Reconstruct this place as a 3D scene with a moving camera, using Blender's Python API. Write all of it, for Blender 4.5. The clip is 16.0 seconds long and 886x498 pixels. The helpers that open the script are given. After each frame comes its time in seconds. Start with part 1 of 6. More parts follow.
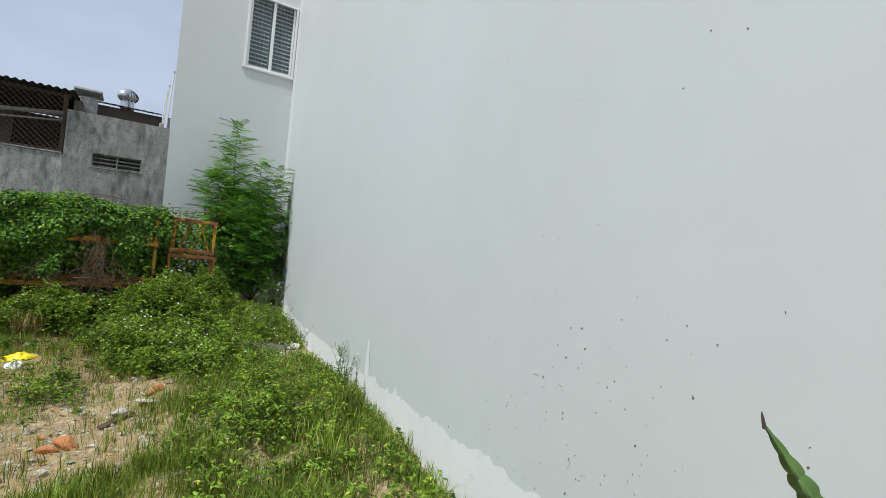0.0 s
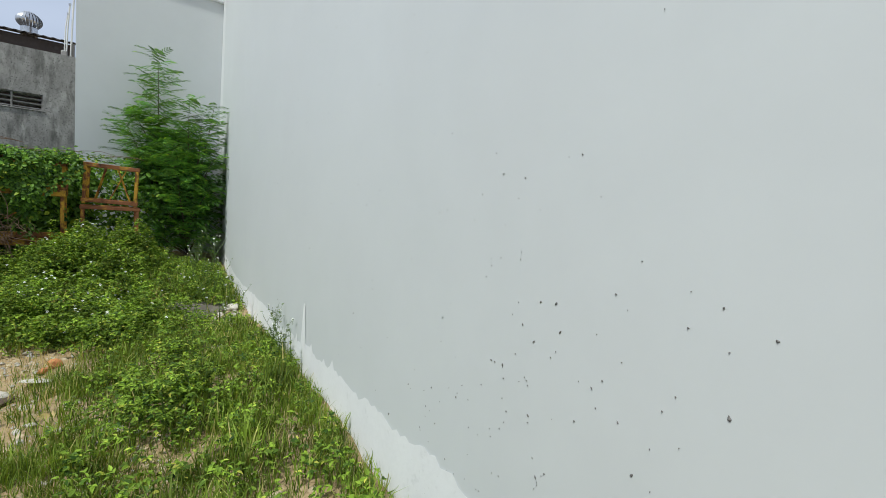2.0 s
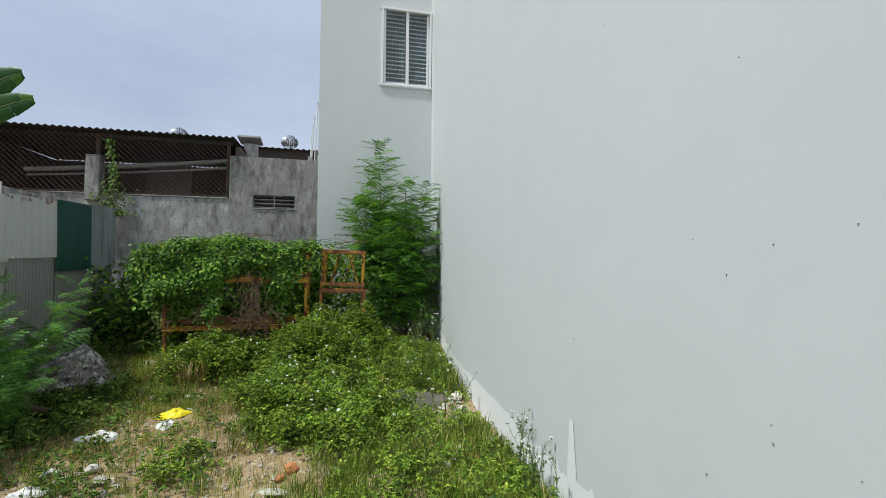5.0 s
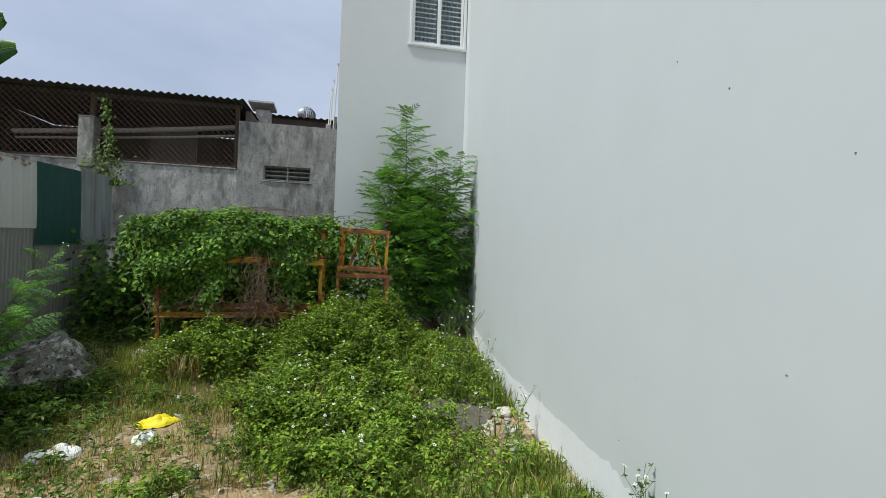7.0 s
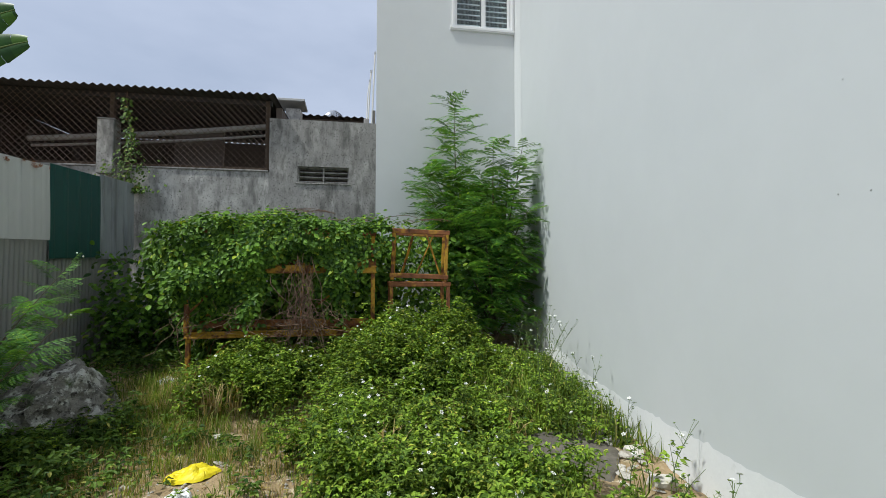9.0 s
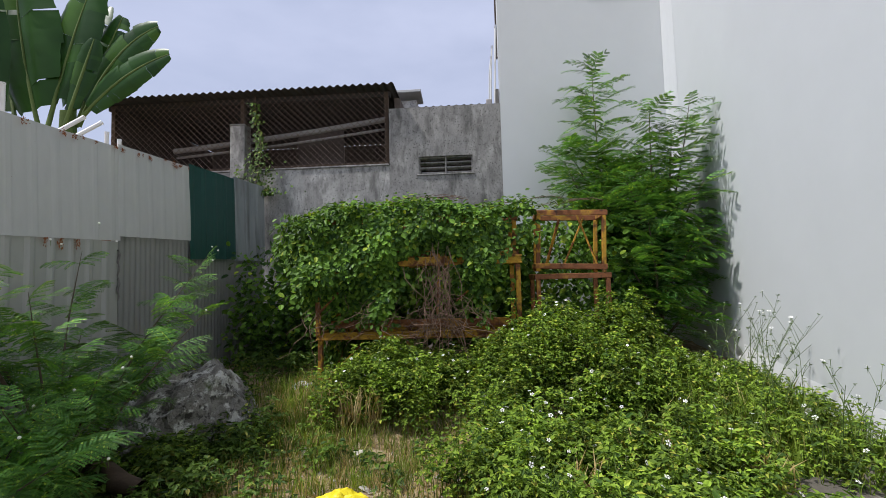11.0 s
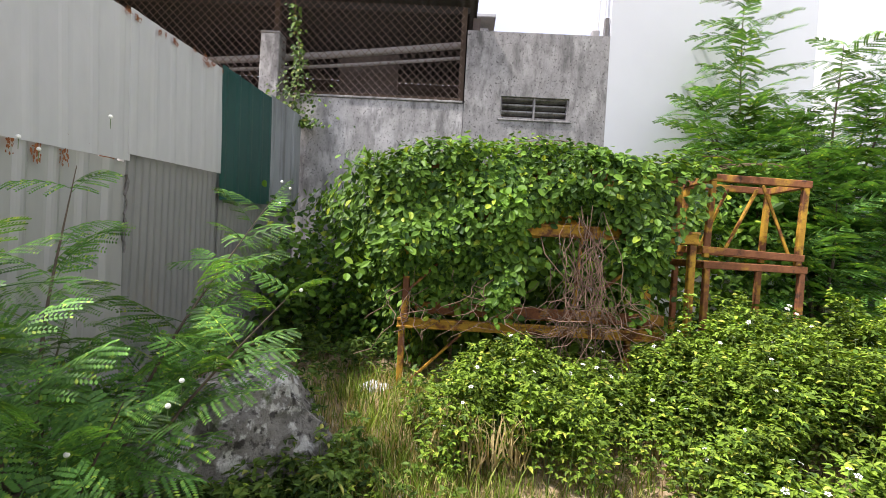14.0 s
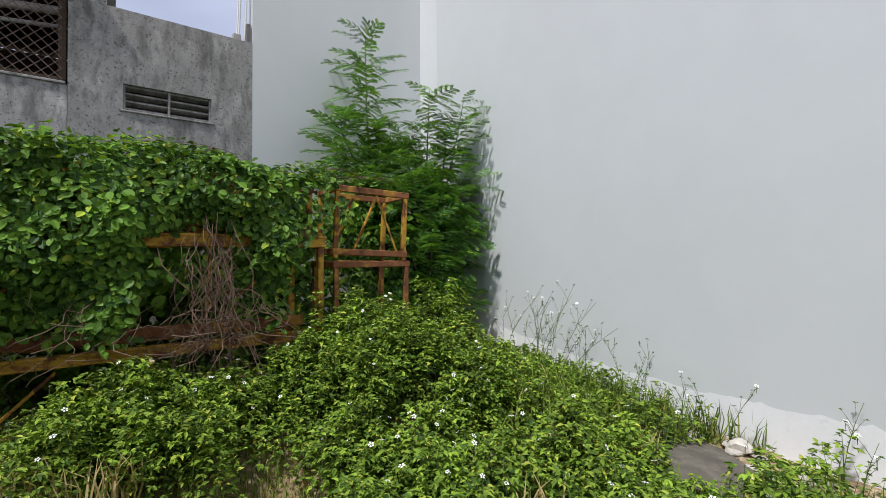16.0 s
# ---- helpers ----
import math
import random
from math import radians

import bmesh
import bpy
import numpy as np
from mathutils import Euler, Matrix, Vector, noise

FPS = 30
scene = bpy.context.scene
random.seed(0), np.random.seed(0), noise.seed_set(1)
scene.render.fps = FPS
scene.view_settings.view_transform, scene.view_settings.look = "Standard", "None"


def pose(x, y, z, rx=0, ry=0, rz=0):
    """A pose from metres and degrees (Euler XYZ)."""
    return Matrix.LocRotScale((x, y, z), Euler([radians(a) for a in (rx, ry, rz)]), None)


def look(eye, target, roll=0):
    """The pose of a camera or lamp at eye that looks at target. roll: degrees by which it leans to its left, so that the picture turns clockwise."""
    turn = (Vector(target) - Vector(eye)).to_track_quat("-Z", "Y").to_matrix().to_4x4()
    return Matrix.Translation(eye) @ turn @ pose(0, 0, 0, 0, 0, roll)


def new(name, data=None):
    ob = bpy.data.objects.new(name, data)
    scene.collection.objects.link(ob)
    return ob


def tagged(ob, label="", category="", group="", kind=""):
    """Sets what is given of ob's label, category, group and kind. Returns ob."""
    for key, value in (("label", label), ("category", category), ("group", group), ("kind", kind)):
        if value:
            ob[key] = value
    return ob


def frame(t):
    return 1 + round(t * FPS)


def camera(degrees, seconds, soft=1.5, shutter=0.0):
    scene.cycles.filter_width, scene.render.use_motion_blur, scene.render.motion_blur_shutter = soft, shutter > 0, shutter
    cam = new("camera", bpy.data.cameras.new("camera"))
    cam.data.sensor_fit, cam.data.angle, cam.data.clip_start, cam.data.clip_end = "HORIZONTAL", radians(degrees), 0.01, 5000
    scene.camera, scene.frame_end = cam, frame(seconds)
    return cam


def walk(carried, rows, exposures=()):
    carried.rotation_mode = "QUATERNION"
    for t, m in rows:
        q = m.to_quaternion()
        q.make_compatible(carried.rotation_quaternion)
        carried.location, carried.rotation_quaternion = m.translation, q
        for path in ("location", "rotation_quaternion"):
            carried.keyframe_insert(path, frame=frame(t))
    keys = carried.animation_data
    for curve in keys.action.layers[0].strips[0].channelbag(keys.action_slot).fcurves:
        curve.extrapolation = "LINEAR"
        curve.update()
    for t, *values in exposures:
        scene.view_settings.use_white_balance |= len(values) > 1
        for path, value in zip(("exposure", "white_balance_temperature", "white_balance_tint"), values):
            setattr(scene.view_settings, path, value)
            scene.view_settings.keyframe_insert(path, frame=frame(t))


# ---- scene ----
cam = camera(88.8, 16.0, soft=0.7)
PATH = [
    (0, (-0.054, -0.505, 1.628), (1.018, 1.183, 1.673), 5.0),
    (0.5, (-0.044, -0.453, 1.615), (1.057, 1.216, 1.643), 5.6),
    (1, (0.104, -0.318, 1.58), (1.261, 1.304, 1.411), 5.9),
    (1.5, (0.297, -0.197, 1.654), (1.479, 1.405, 1.462), 5.2),
    (2, (0.44, -0.026, 1.637), (1.651, 1.557, 1.472), 4.5),
    (2.5, (0.472, 0.328, 1.646), (1.541, 2.017, 1.617), 4.8),
    (3, (0.494, 0.416, 1.633), (1.24, 2.271, 1.596), 1.0),
    (3.5, (0.496, 0.497, 1.615), (1.023, 2.426, 1.629), 0.7),
    (3.7, (0.492, 0.588, 1.608), (0.948, 2.535, 1.631), 0.8),
    (5.8, (0.467, 1.816, 1.675), (0.922, 3.761, 1.79), 0.1),
    (6, (0.46, 1.971, 1.649), (0.785, 3.942, 1.757), 0.3),
    (6.5, (0.503, 2.299, 1.626), (0.832, 4.268, 1.746), 0.6),
    (7, (0.41, 2.515, 1.602), (0.804, 4.476, 1.632), 1.9),
    (7.5, (0.143, 2.776, 1.653), (0.542, 4.736, 1.695), 2.1),
    (8, (0.021, 3.033, 1.613), (0.375, 5.0, 1.669), 1.1),
    (8.2, (0.038, 3.171, 1.594), (0.333, 5.149, 1.65), -0.9),
    (10.3, (-0.427, 4.189, 1.291), (-0.104, 6.16, 1.401), 3.8),
    (10.5, (-0.447, 4.269, 1.287), (-0.265, 6.259, 1.374), 3.2),
    (11, (-0.535, 4.592, 1.278), (-0.661, 6.584, 1.396), -1.6),
    (11.5, (-0.688, 4.838, 1.262), (-0.998, 6.812, 1.357), -0.4),
    (12, (-1.093, 5.021, 1.269), (-1.503, 6.975, 1.39), 0.8),
    (12.5, (-1.434, 5.322, 1.211), (-2.35, 7.099, 1.28), 2.1),
    (13, (-1.657, 5.701, 1.252), (-2.585, 7.472, 1.312), 1.7),
    (13.4, (-1.818, 5.863, 1.261), (-2.43, 7.766, 1.205), 2.8),
    (13.5, (-1.853, 5.906, 1.272), (-2.354, 7.841, 1.217), 3.2),
    (13.8, (-1.924, 5.959, 1.299), (-2.113, 7.949, 1.234), 3.9),
    (14, (-1.905, 5.982, 1.311), (-1.949, 7.982, 1.276), 3.2),
    (14.5, (-1.829, 5.94, 1.334), (-1.597, 7.927, 1.362), 3.0),
    (15, (-1.753, 5.915, 1.334), (-1.313, 7.866, 1.383), 2.0),
    (15.3, (-1.751, 5.881, 1.318), (-1.048, 7.748, 1.459), 3.6),
    (15.5, (-1.692, 5.858, 1.349), (-0.856, 7.675, 1.39), 0.5),
    (16, (-1.546, 5.765, 1.334), (-0.347, 7.365, 1.356), -0.1),
]
walk(cam, [(t, look(eye, target, roll)) for t, eye, target, roll in PATH],
     exposures=[(0, 0.0, 6250, 4), (8, 0.0, 6250, 5), (10.5, 0.05, 6250, 11), (11.0, 0.1, 6250, 14), (11.5, 0.4, 6250, 15), (12, 0.5, 6350, 16), (12.5, 0.8, 6450, 17), (13.0, 0.85, 6450, 17), (13.5, 1.2, 6500, 18), (14.1, 0.95, 6500, 19), (14.6, 0.5, 6450, 19), (15.2, 0.28, 6400, 17), (16, 0.05, 6250, 13)])

# ---- light: hazy bright sky and a soft sun ----
SUN_FROM = Vector((-0.62, -0.20, 1.10)).normalized()
world = bpy.data.worlds.new("sky")
scene.world = world
world.use_nodes = True
wn, wl = world.node_tree.nodes, world.node_tree.links
wn.clear()
w_out, w_bg, w_sky = wn.new("ShaderNodeOutputWorld"), wn.new("ShaderNodeBackground"), wn.new("ShaderNodeTexSky")
w_sky.sky_type, w_sky.sun_disc = "NISHITA", False
w_sky.sun_elevation = math.asin(SUN_FROM.z)
w_sky.sun_rotation = math.atan2(SUN_FROM.x, SUN_FROM.y)
w_sky.dust_density, w_sky.air_density, w_sky.ozone_density = 3.0, 1.0, 1.5
w_co, w_map, w_noise, w_ramp, w_mix = (wn.new("ShaderNodeTexCoord"), wn.new("ShaderNodeMapping"), wn.new("ShaderNodeTexNoise"),
                                       wn.new("ShaderNodeValToRGB"), wn.new("ShaderNodeMix"))
w_mix.data_type = "RGBA"
w_map.inputs["Scale"].default_value = (1.0, 1.0, 2.6)
w_noise.inputs["Scale"].default_value, w_noise.inputs["Detail"].default_value = 2.2, 5.0
w_ramp.color_ramp.elements[0].position, w_ramp.color_ramp.elements[0].color = 0.36, (0.62, 0.62, 0.62, 1)
w_ramp.color_ramp.elements[1].position, w_ramp.color_ramp.elements[1].color = 0.70, (0.97, 0.97, 0.97, 1)
w_mix.inputs["B"].default_value = (5.6, 6.1, 7.6, 1)
wl.new(w_co.outputs["Generated"], w_map.inputs["Vector"])
wl.new(w_map.outputs["Vector"], w_noise.inputs["Vector"])
wl.new(w_noise.outputs["Fac"], w_ramp.inputs["Fac"])
wl.new(w_ramp.outputs["Color"], w_mix.inputs["Factor"])
wl.new(w_sky.outputs["Color"], w_mix.inputs["A"])
wl.new(w_mix.outputs["Result"], w_bg.inputs["Color"])
w_bg.inputs["Strength"].default_value = 0.105
wl.new(w_bg.outputs["Background"], w_out.inputs["Surface"])

sun = new("sun", bpy.data.lights.new("sun", "SUN"))
sun.data.energy, sun.data.angle, sun.data.color = 3.6, radians(4.0), (1.0, 0.97, 0.91)
sun.matrix_world = look(SUN_FROM * 30, (0, 0, 0))


# ---- materials ----
def material(name, a, b, rough=0.8, metal=0.0, grain=40.0, patch=1.5, bump=0.3, stretch=(1, 1, 1), third=None, third_at=(0.6, 0.7),
             third_scale=3.0, spec=0.3, random=0.0, bump_dist=0.004, third_stretch=(1, 1, 1), layers=()):
    """Two colours mixed by noise at two scales, an optional third (stain) with its own shape, and a fine bump."""
    m = bpy.data.materials.new(name)
    m.use_nodes = True
    n, l = m.node_tree.nodes, m.node_tree.links
    p = n["Principled BSDF"]
    co = n.new("ShaderNodeTexCoord")
    mp = n.new("ShaderNodeMapping")
    mp.inputs["Scale"].default_value = stretch
    l.new(co.outputs["Object"], mp.inputs["Vector"])

    def tex(scale, detail=5.0, src=mp):
        t = n.new("ShaderNodeTexNoise")
        t.inputs["Scale"].default_value, t.inputs["Detail"].default_value, t.inputs["Roughness"].default_value = scale, detail, 0.6
        l.new(src.outputs["Vector"], t.inputs["Vector"])
        return t

    def ramp(src, lo, hi):
        r = n.new("ShaderNodeMapRange")
        r.inputs["From Min"].default_value, r.inputs["From Max"].default_value = lo, hi
        l.new(src, r.inputs["Value"])
        return r.outputs["Result"]

    def mix(fac, ca, cb):
        x = n.new("ShaderNodeMix")
        x.data_type = "RGBA"
        if isinstance(fac, float):
            x.inputs["Factor"].default_value = fac
        else:
            l.new(fac, x.inputs["Factor"])
        for sock, c in (("A", ca), ("B", cb)):
            if isinstance(c, tuple):
                x.inputs[sock].default_value = (*c, 1)
            else:
                l.new(c, x.inputs[sock])
        return x.outputs["Result"]
    g, big = tex(grain), tex(patch)
    half = tuple((i + j) / 2 for i, j in zip(a, b))
    c = mix(ramp(big.outputs["Fac"], 0.35, 0.65), mix(ramp(g.outputs["Fac"], 0.3, 0.7), a, half), mix(ramp(g.outputs["Fac"], 0.3, 0.7), half, b))
    if third:
        mp2 = n.new("ShaderNodeMapping")
        mp2.inputs["Scale"].default_value = third_stretch
        mp2.inputs["Location"].default_value = (3.1, 7.7, 1.9)
        l.new(co.outputs["Object"], mp2.inputs["Vector"])
        c = mix(ramp(tex(third_scale, 8.0, mp2).outputs["Fac"], *third_at), c, third)
    for colour, lo, hi, scale, pull in layers:
        mp3 = n.new("ShaderNodeMapping")
        mp3.inputs["Scale"].default_value = pull
        mp3.inputs["Location"].default_value = (scale * 1.7, 4.3, scale * 0.9)
        l.new(co.outputs["Object"], mp3.inputs["Vector"])
        c = mix(ramp(tex(scale, 7.0, mp3).outputs["Fac"], lo, hi), c, colour)
    if random:
        oi, hs = n.new("ShaderNodeObjectInfo"), n.new("ShaderNodeHueSaturation")
        l.new(c, hs.inputs["Color"])
        r = n.new("ShaderNodeMapRange")
        r.inputs["To Min"].default_value, r.inputs["To Max"].default_value = 1 - random, 1 + random
        l.new(oi.outputs["Random"], r.inputs["Value"])
        l.new(r.outputs["Result"], hs.inputs["Value"])
        c = hs.outputs["Color"]
    l.new(c, p.inputs["Base Color"])
    p.inputs["Metallic"].default_value, p.inputs["Specular IOR Level"].default_value = metal, spec
    rr = n.new("ShaderNodeMapRange")
    rr.inputs["To Min"].default_value, rr.inputs["To Max"].default_value = max(rough - 0.12, 0.03), min(rough + 0.1, 1)
    l.new(g.outputs["Fac"], rr.inputs["Value"])
    l.new(rr.outputs["Result"], p.inputs["Roughness"])
    bp = n.new("ShaderNodeBump")
    bp.inputs["Strength"].default_value, bp.inputs["Distance"].default_value = bump, bump_dist
    l.new(g.outputs["Fac"], bp.inputs["Height"])
    l.new(bp.outputs["Normal"], p.inputs["Normal"])
    return m


def leaf_material(name, dark, light, odd, odd_share=0.08, through_share=0.35, rough=0.45, vary=(1.7, 0.75, 1.25)):
    """Leaf green that varies leaf by leaf, partly let through by the light."""
    m = bpy.data.materials.new(name)
    m.use_nodes = True
    n, l = m.node_tree.nodes, m.node_tree.links
    p, out = n["Principled BSDF"], n["Material Output"]
    geo, r = n.new("ShaderNodeNewGeometry"), n.new("ShaderNodeValToRGB")
    e = r.color_ramp.elements
    e[0].position, e[0].color = 0.0, (*dark, 1)
    e[1].position, e[1].color = 1.0 - odd_share, (*light, 1)
    last = e.new(1.0)
    last.color = (*odd, 1)
    l.new(geo.outputs["Random Per Island"], r.inputs["Fac"])
    co, t, hs = n.new("ShaderNodeTexCoord"), n.new("ShaderNodeTexNoise"), n.new("ShaderNodeHueSaturation")
    t.inputs["Scale"].default_value = vary[0]
    l.new(co.outputs["Object"], t.inputs["Vector"])
    mr = n.new("ShaderNodeMapRange")
    mr.inputs["From Min"].default_value, mr.inputs["From Max"].default_value = 0.3, 0.7
    mr.inputs["To Min"].default_value, mr.inputs["To Max"].default_value = vary[1], vary[2]
    l.new(t.outputs["Fac"], mr.inputs["Value"])
    l.new(mr.outputs["Result"], hs.inputs["Value"])
    l.new(r.outputs["Color"], hs.inputs["Color"])
    l.new(hs.outputs["Color"], p.inputs["Base Color"])
    p.inputs["Roughness"].default_value, p.inputs["Specular IOR Level"].default_value = rough, 0.22
    tr, mx, warm = n.new("ShaderNodeBsdfTranslucent"), n.new("ShaderNodeMixShader"), n.new("ShaderNodeMix")
    warm.data_type, warm.blend_type = "RGBA", "MULTIPLY"
    warm.inputs["Factor"].default_value = 1.0
    warm.inputs["B"].default_value = (1.5, 1.35, 0.5, 1)
    l.new(hs.outputs["Color"], warm.inputs["A"])
    l.new(warm.outputs["Result"], tr.inputs["Color"])
    mx.inputs["Fac"].default_value = through_share
    l.new(p.outputs["BSDF"], mx.inputs[1])
    l.new(tr.outputs["BSDF"], mx.inputs[2])
    l.new(mx.outputs["Shader"], out.inputs["Surface"])
    return m


PAINT = material("wall_paint", (0.60, 0.625, 0.63), (0.64, 0.665, 0.67), 0.55, grain=3.0, patch=0.45, bump=0.08, third=(0.60, 0.62, 0.625), third_at=(0.5, 0.8), third_scale=0.7, third_stretch=(1, 1, 0.8), spec=0.25)
PALER_GREY = material("paler_wall_grey", (0.71, 0.73, 0.735), (0.67, 0.69, 0.695), 0.6, grain=12, patch=2, bump=0.08, stretch=(1, 1, 0.4))
PRIMER = material("white_primer", (0.83, 0.84, 0.85), (0.77, 0.78, 0.79), 0.7, grain=30, patch=4, bump=0.3, third=(0.62, 0.63, 0.63), third_at=(0.6, 0.8), third_scale=9)
CONCRETE = material("old_concrete", (0.36, 0.35, 0.335), (0.24, 0.235, 0.225), 0.9, grain=34, patch=2.6, bump=0.7,
                    layers=(((0.44, 0.43, 0.41), 0.50, 0.68, 3.6, (1, 1, 0.6)), ((0.13, 0.127, 0.12), 0.50, 0.70, 4.5, (1.6, 1, 0.45)), ((0.13, 0.127, 0.12), 0.50, 0.78, 8.0, (1.2, 1, 0.6)),
                            ((0.11, 0.108, 0.10), 0.57, 0.65, 40.0, (1, 1, 0.8))))
CONCRETE_PALE = material("pale_concrete", (0.42, 0.41, 0.39), (0.27, 0.265, 0.25), 0.9, grain=30, patch=2.0, bump=0.7,
                         layers=(((0.55, 0.54, 0.515), 0.47, 0.64, 3.4, (1, 1, 0.7)), ((0.15, 0.147, 0.14), 0.52, 0.70, 4.0, (1.7, 1, 0.4)), ((0.15, 0.147, 0.14), 0.51, 0.78, 9.0, (1.2, 1, 0.6)),
                                 ((0.12, 0.118, 0.11), 0.58, 0.66, 44.0, (1, 1, 0.8))))
STEEL_GREY = material("grey_fence_sheet", (0.47, 0.475, 0.47), (0.55, 0.55, 0.54), 0.5, 0.0, grain=14, patch=0.9, bump=0.08, stretch=(1, 1, 0.3), third=(0.52, 0.52, 0.49), third_at=(0.55, 0.75), third_scale=2.2, third_stretch=(1, 3, 0.3), random=0.05)
# Wavy sheet: brown streaks, and a grey darkened for the shade it stands in.
STEEL_SHADED = material("shaded_wavy_sheet", (0.20, 0.207, 0.20), (0.27, 0.27, 0.255), 0.6, 0.05, grain=14, patch=1.1, bump=0.1, stretch=(1, 1, 0.25), third=(0.25, 0.21, 0.15), third_at=(0.60, 0.82), third_scale=2.6, third_stretch=(1, 3, 0.25), random=0.07)
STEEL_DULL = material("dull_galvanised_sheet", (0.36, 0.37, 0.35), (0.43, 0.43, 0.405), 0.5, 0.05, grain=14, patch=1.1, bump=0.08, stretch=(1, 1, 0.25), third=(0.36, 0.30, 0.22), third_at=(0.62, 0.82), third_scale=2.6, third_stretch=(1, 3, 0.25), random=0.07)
STEEL_BLUE = material("bluish_sheet", (0.48, 0.52, 0.56), (0.60, 0.63, 0.66), 0.4, 0.05, grain=14, patch=1.3, bump=0.1, stretch=(1, 1, 0.3), random=0.05)
STEEL_ZINC = material("zinc_sheet", (0.25, 0.28, 0.30), (0.35, 0.375, 0.39), 0.45, 0.1, grain=14, patch=1.3, bump=0.1, stretch=(1, 1, 0.2), layers=(((0.17, 0.18, 0.185), 0.52, 0.68, 5.0, (1, 3, 0.15)),))
STEEL_GREEN = material("green_sheet", (0.010, 0.058, 0.050), (0.016, 0.075, 0.066), 0.45, 0.0, grain=14, patch=1.2, bump=0.15, third=(0.03, 0.10, 0.09), third_at=(0.62, 0.8), third_scale=2.5)
RUST = material("rust", (0.34, 0.125, 0.045), (0.14, 0.045, 0.02), 0.9, grain=60, patch=8, bump=0.6)
RUST_YELLOW = material("rusty_yellow_frame", (0.55, 0.33, 0.03), (0.40, 0.20, 0.028), 0.7, grain=50, patch=5, bump=0.5, third=(0.14, 0.055, 0.022), third_at=(0.48, 0.58), third_scale=7.0, layers=(((0.28, 0.10, 0.03), 0.56, 0.66, 18.0, (1, 1, 1)),))
RUST_BROWN = material("rusty_brown_frame", (0.33, 0.13, 0.05), (0.15, 0.06, 0.03), 0.8, grain=50, patch=5, bump=0.5, third=(0.48, 0.26, 0.04), third_at=(0.52, 0.62), third_scale=5.0, layers=(((0.09, 0.045, 0.03), 0.58, 0.66, 16.0, (1, 1, 1)),))
ROOF_DARK = material("dark_roof_sheet", (0.065, 0.058, 0.056), (0.035, 0.031, 0.03), 0.75, grain=20, patch=2, bump=0.2)
ROOF_PALE = material("pale_roof_sheet", (0.45, 0.46, 0.46), (0.36, 0.37, 0.37), 0.5, grain=20, patch=2, bump=0.1)
WIRE = material("rusty_wire", (0.22, 0.165, 0.14), (0.14, 0.10, 0.085), 0.75, grain=40, patch=6, bump=0.2)
PIPE_GREY = material("grey_pipe", (0.42, 0.41, 0.40), (0.30, 0.28, 0.27), 0.6, grain=20, patch=3, bump=0.2)
# Dark brown; its darkness stands in for shade inside shed, vent and window.
SHED_DARK = material("dark_brown_wall", (0.13, 0.105, 0.09), (0.085, 0.07, 0.062), 0.9, grain=20, patch=1.2, bump=0.3, third=(0.22, 0.20, 0.18), third_at=(0.6, 0.75), third_scale=1.5)
PVC = material("white_pvc", (0.80, 0.80, 0.78), (0.70, 0.70, 0.68), 0.4, grain=20, patch=3, bump=0.05)
METAL = material("bright_steel", (0.65, 0.66, 0.67), (0.55, 0.56, 0.57), 0.3, 0.9, grain=30, patch=4, bump=0.05)
FRAME_WHITE = material("white_aluminium", (0.80, 0.81, 0.82), (0.76, 0.77, 0.78), 0.35, grain=30, patch=3, bump=0.03)
CURTAIN = material("grey_curtain", (0.30, 0.32, 0.32), (0.16, 0.17, 0.18), 0.9, grain=30, patch=3, bump=0.2)
SOIL = material("sandy_soil", (0.41, 0.305, 0.17), (0.24, 0.175, 0.098), 0.95, grain=30, patch=1.9, bump=0.9, bump_dist=0.014, third=(0.56, 0.47, 0.33), third_at=(0.54, 0.66), third_scale=11,
                layers=(((0.16, 0.12, 0.07), 0.58, 0.66, 26.0, (1, 1, 1)), ((0.22, 0.19, 0.08), 0.58, 0.75, 1.3, (1, 1, 1))))
STONE = material("pale_rubble", (0.58, 0.55, 0.49), (0.40, 0.37, 0.32), 0.9, grain=30, patch=6, bump=0.6, random=0.25)
BRICK = material("broken_brick", (0.50, 0.22, 0.09), (0.36, 0.14, 0.06), 0.9, grain=30, patch=6, bump=0.6, random=0.2)
SLAB = material("dirty_slab", (0.14, 0.125, 0.10), (0.085, 0.077, 0.062), 0.92, grain=24, patch=5, bump=0.7, third=(0.21, 0.19, 0.155), third_at=(0.5, 0.75), third_scale=7)
ROCK = material("weathered_rock", (0.29, 0.28, 0.255), (0.12, 0.113, 0.10), 0.9, grain=26, patch=5, bump=0.9, bump_dist=0.03, third=(0.55, 0.55, 0.52), third_at=(0.53, 0.60), third_scale=8, layers=(((0.07, 0.066, 0.06), 0.55, 0.62, 17.0, (1, 1, 1)), ((0.10, 0.13, 0.055), 0.62, 0.70, 4.0, (1, 1, 1))))
WOOD_OLD = material("old_timber", (0.12, 0.085, 0.06), (0.06, 0.042, 0.03), 0.9, grain=40, patch=3, bump=0.6, stretch=(1, 6, 1))
PLASTIC_YELLOW = material("yellow_sack", (0.85, 0.72, 0.02), (0.75, 0.60, 0.02), 0.45, grain=30, patch=6, bump=0.3, third=(0.80, 0.78, 0.68), third_at=(0.70, 0.74), third_scale=4)
PLASTIC_WHITE = material("white_sack", (0.80, 0.80, 0.80), (0.66, 0.66, 0.66), 0.5, grain=30, patch=6, bump=0.3)
MUD = material("dried_mud", (0.10, 0.095, 0.09), (0.22, 0.21, 0.20), 0.9, grain=60, patch=20, bump=0.3)
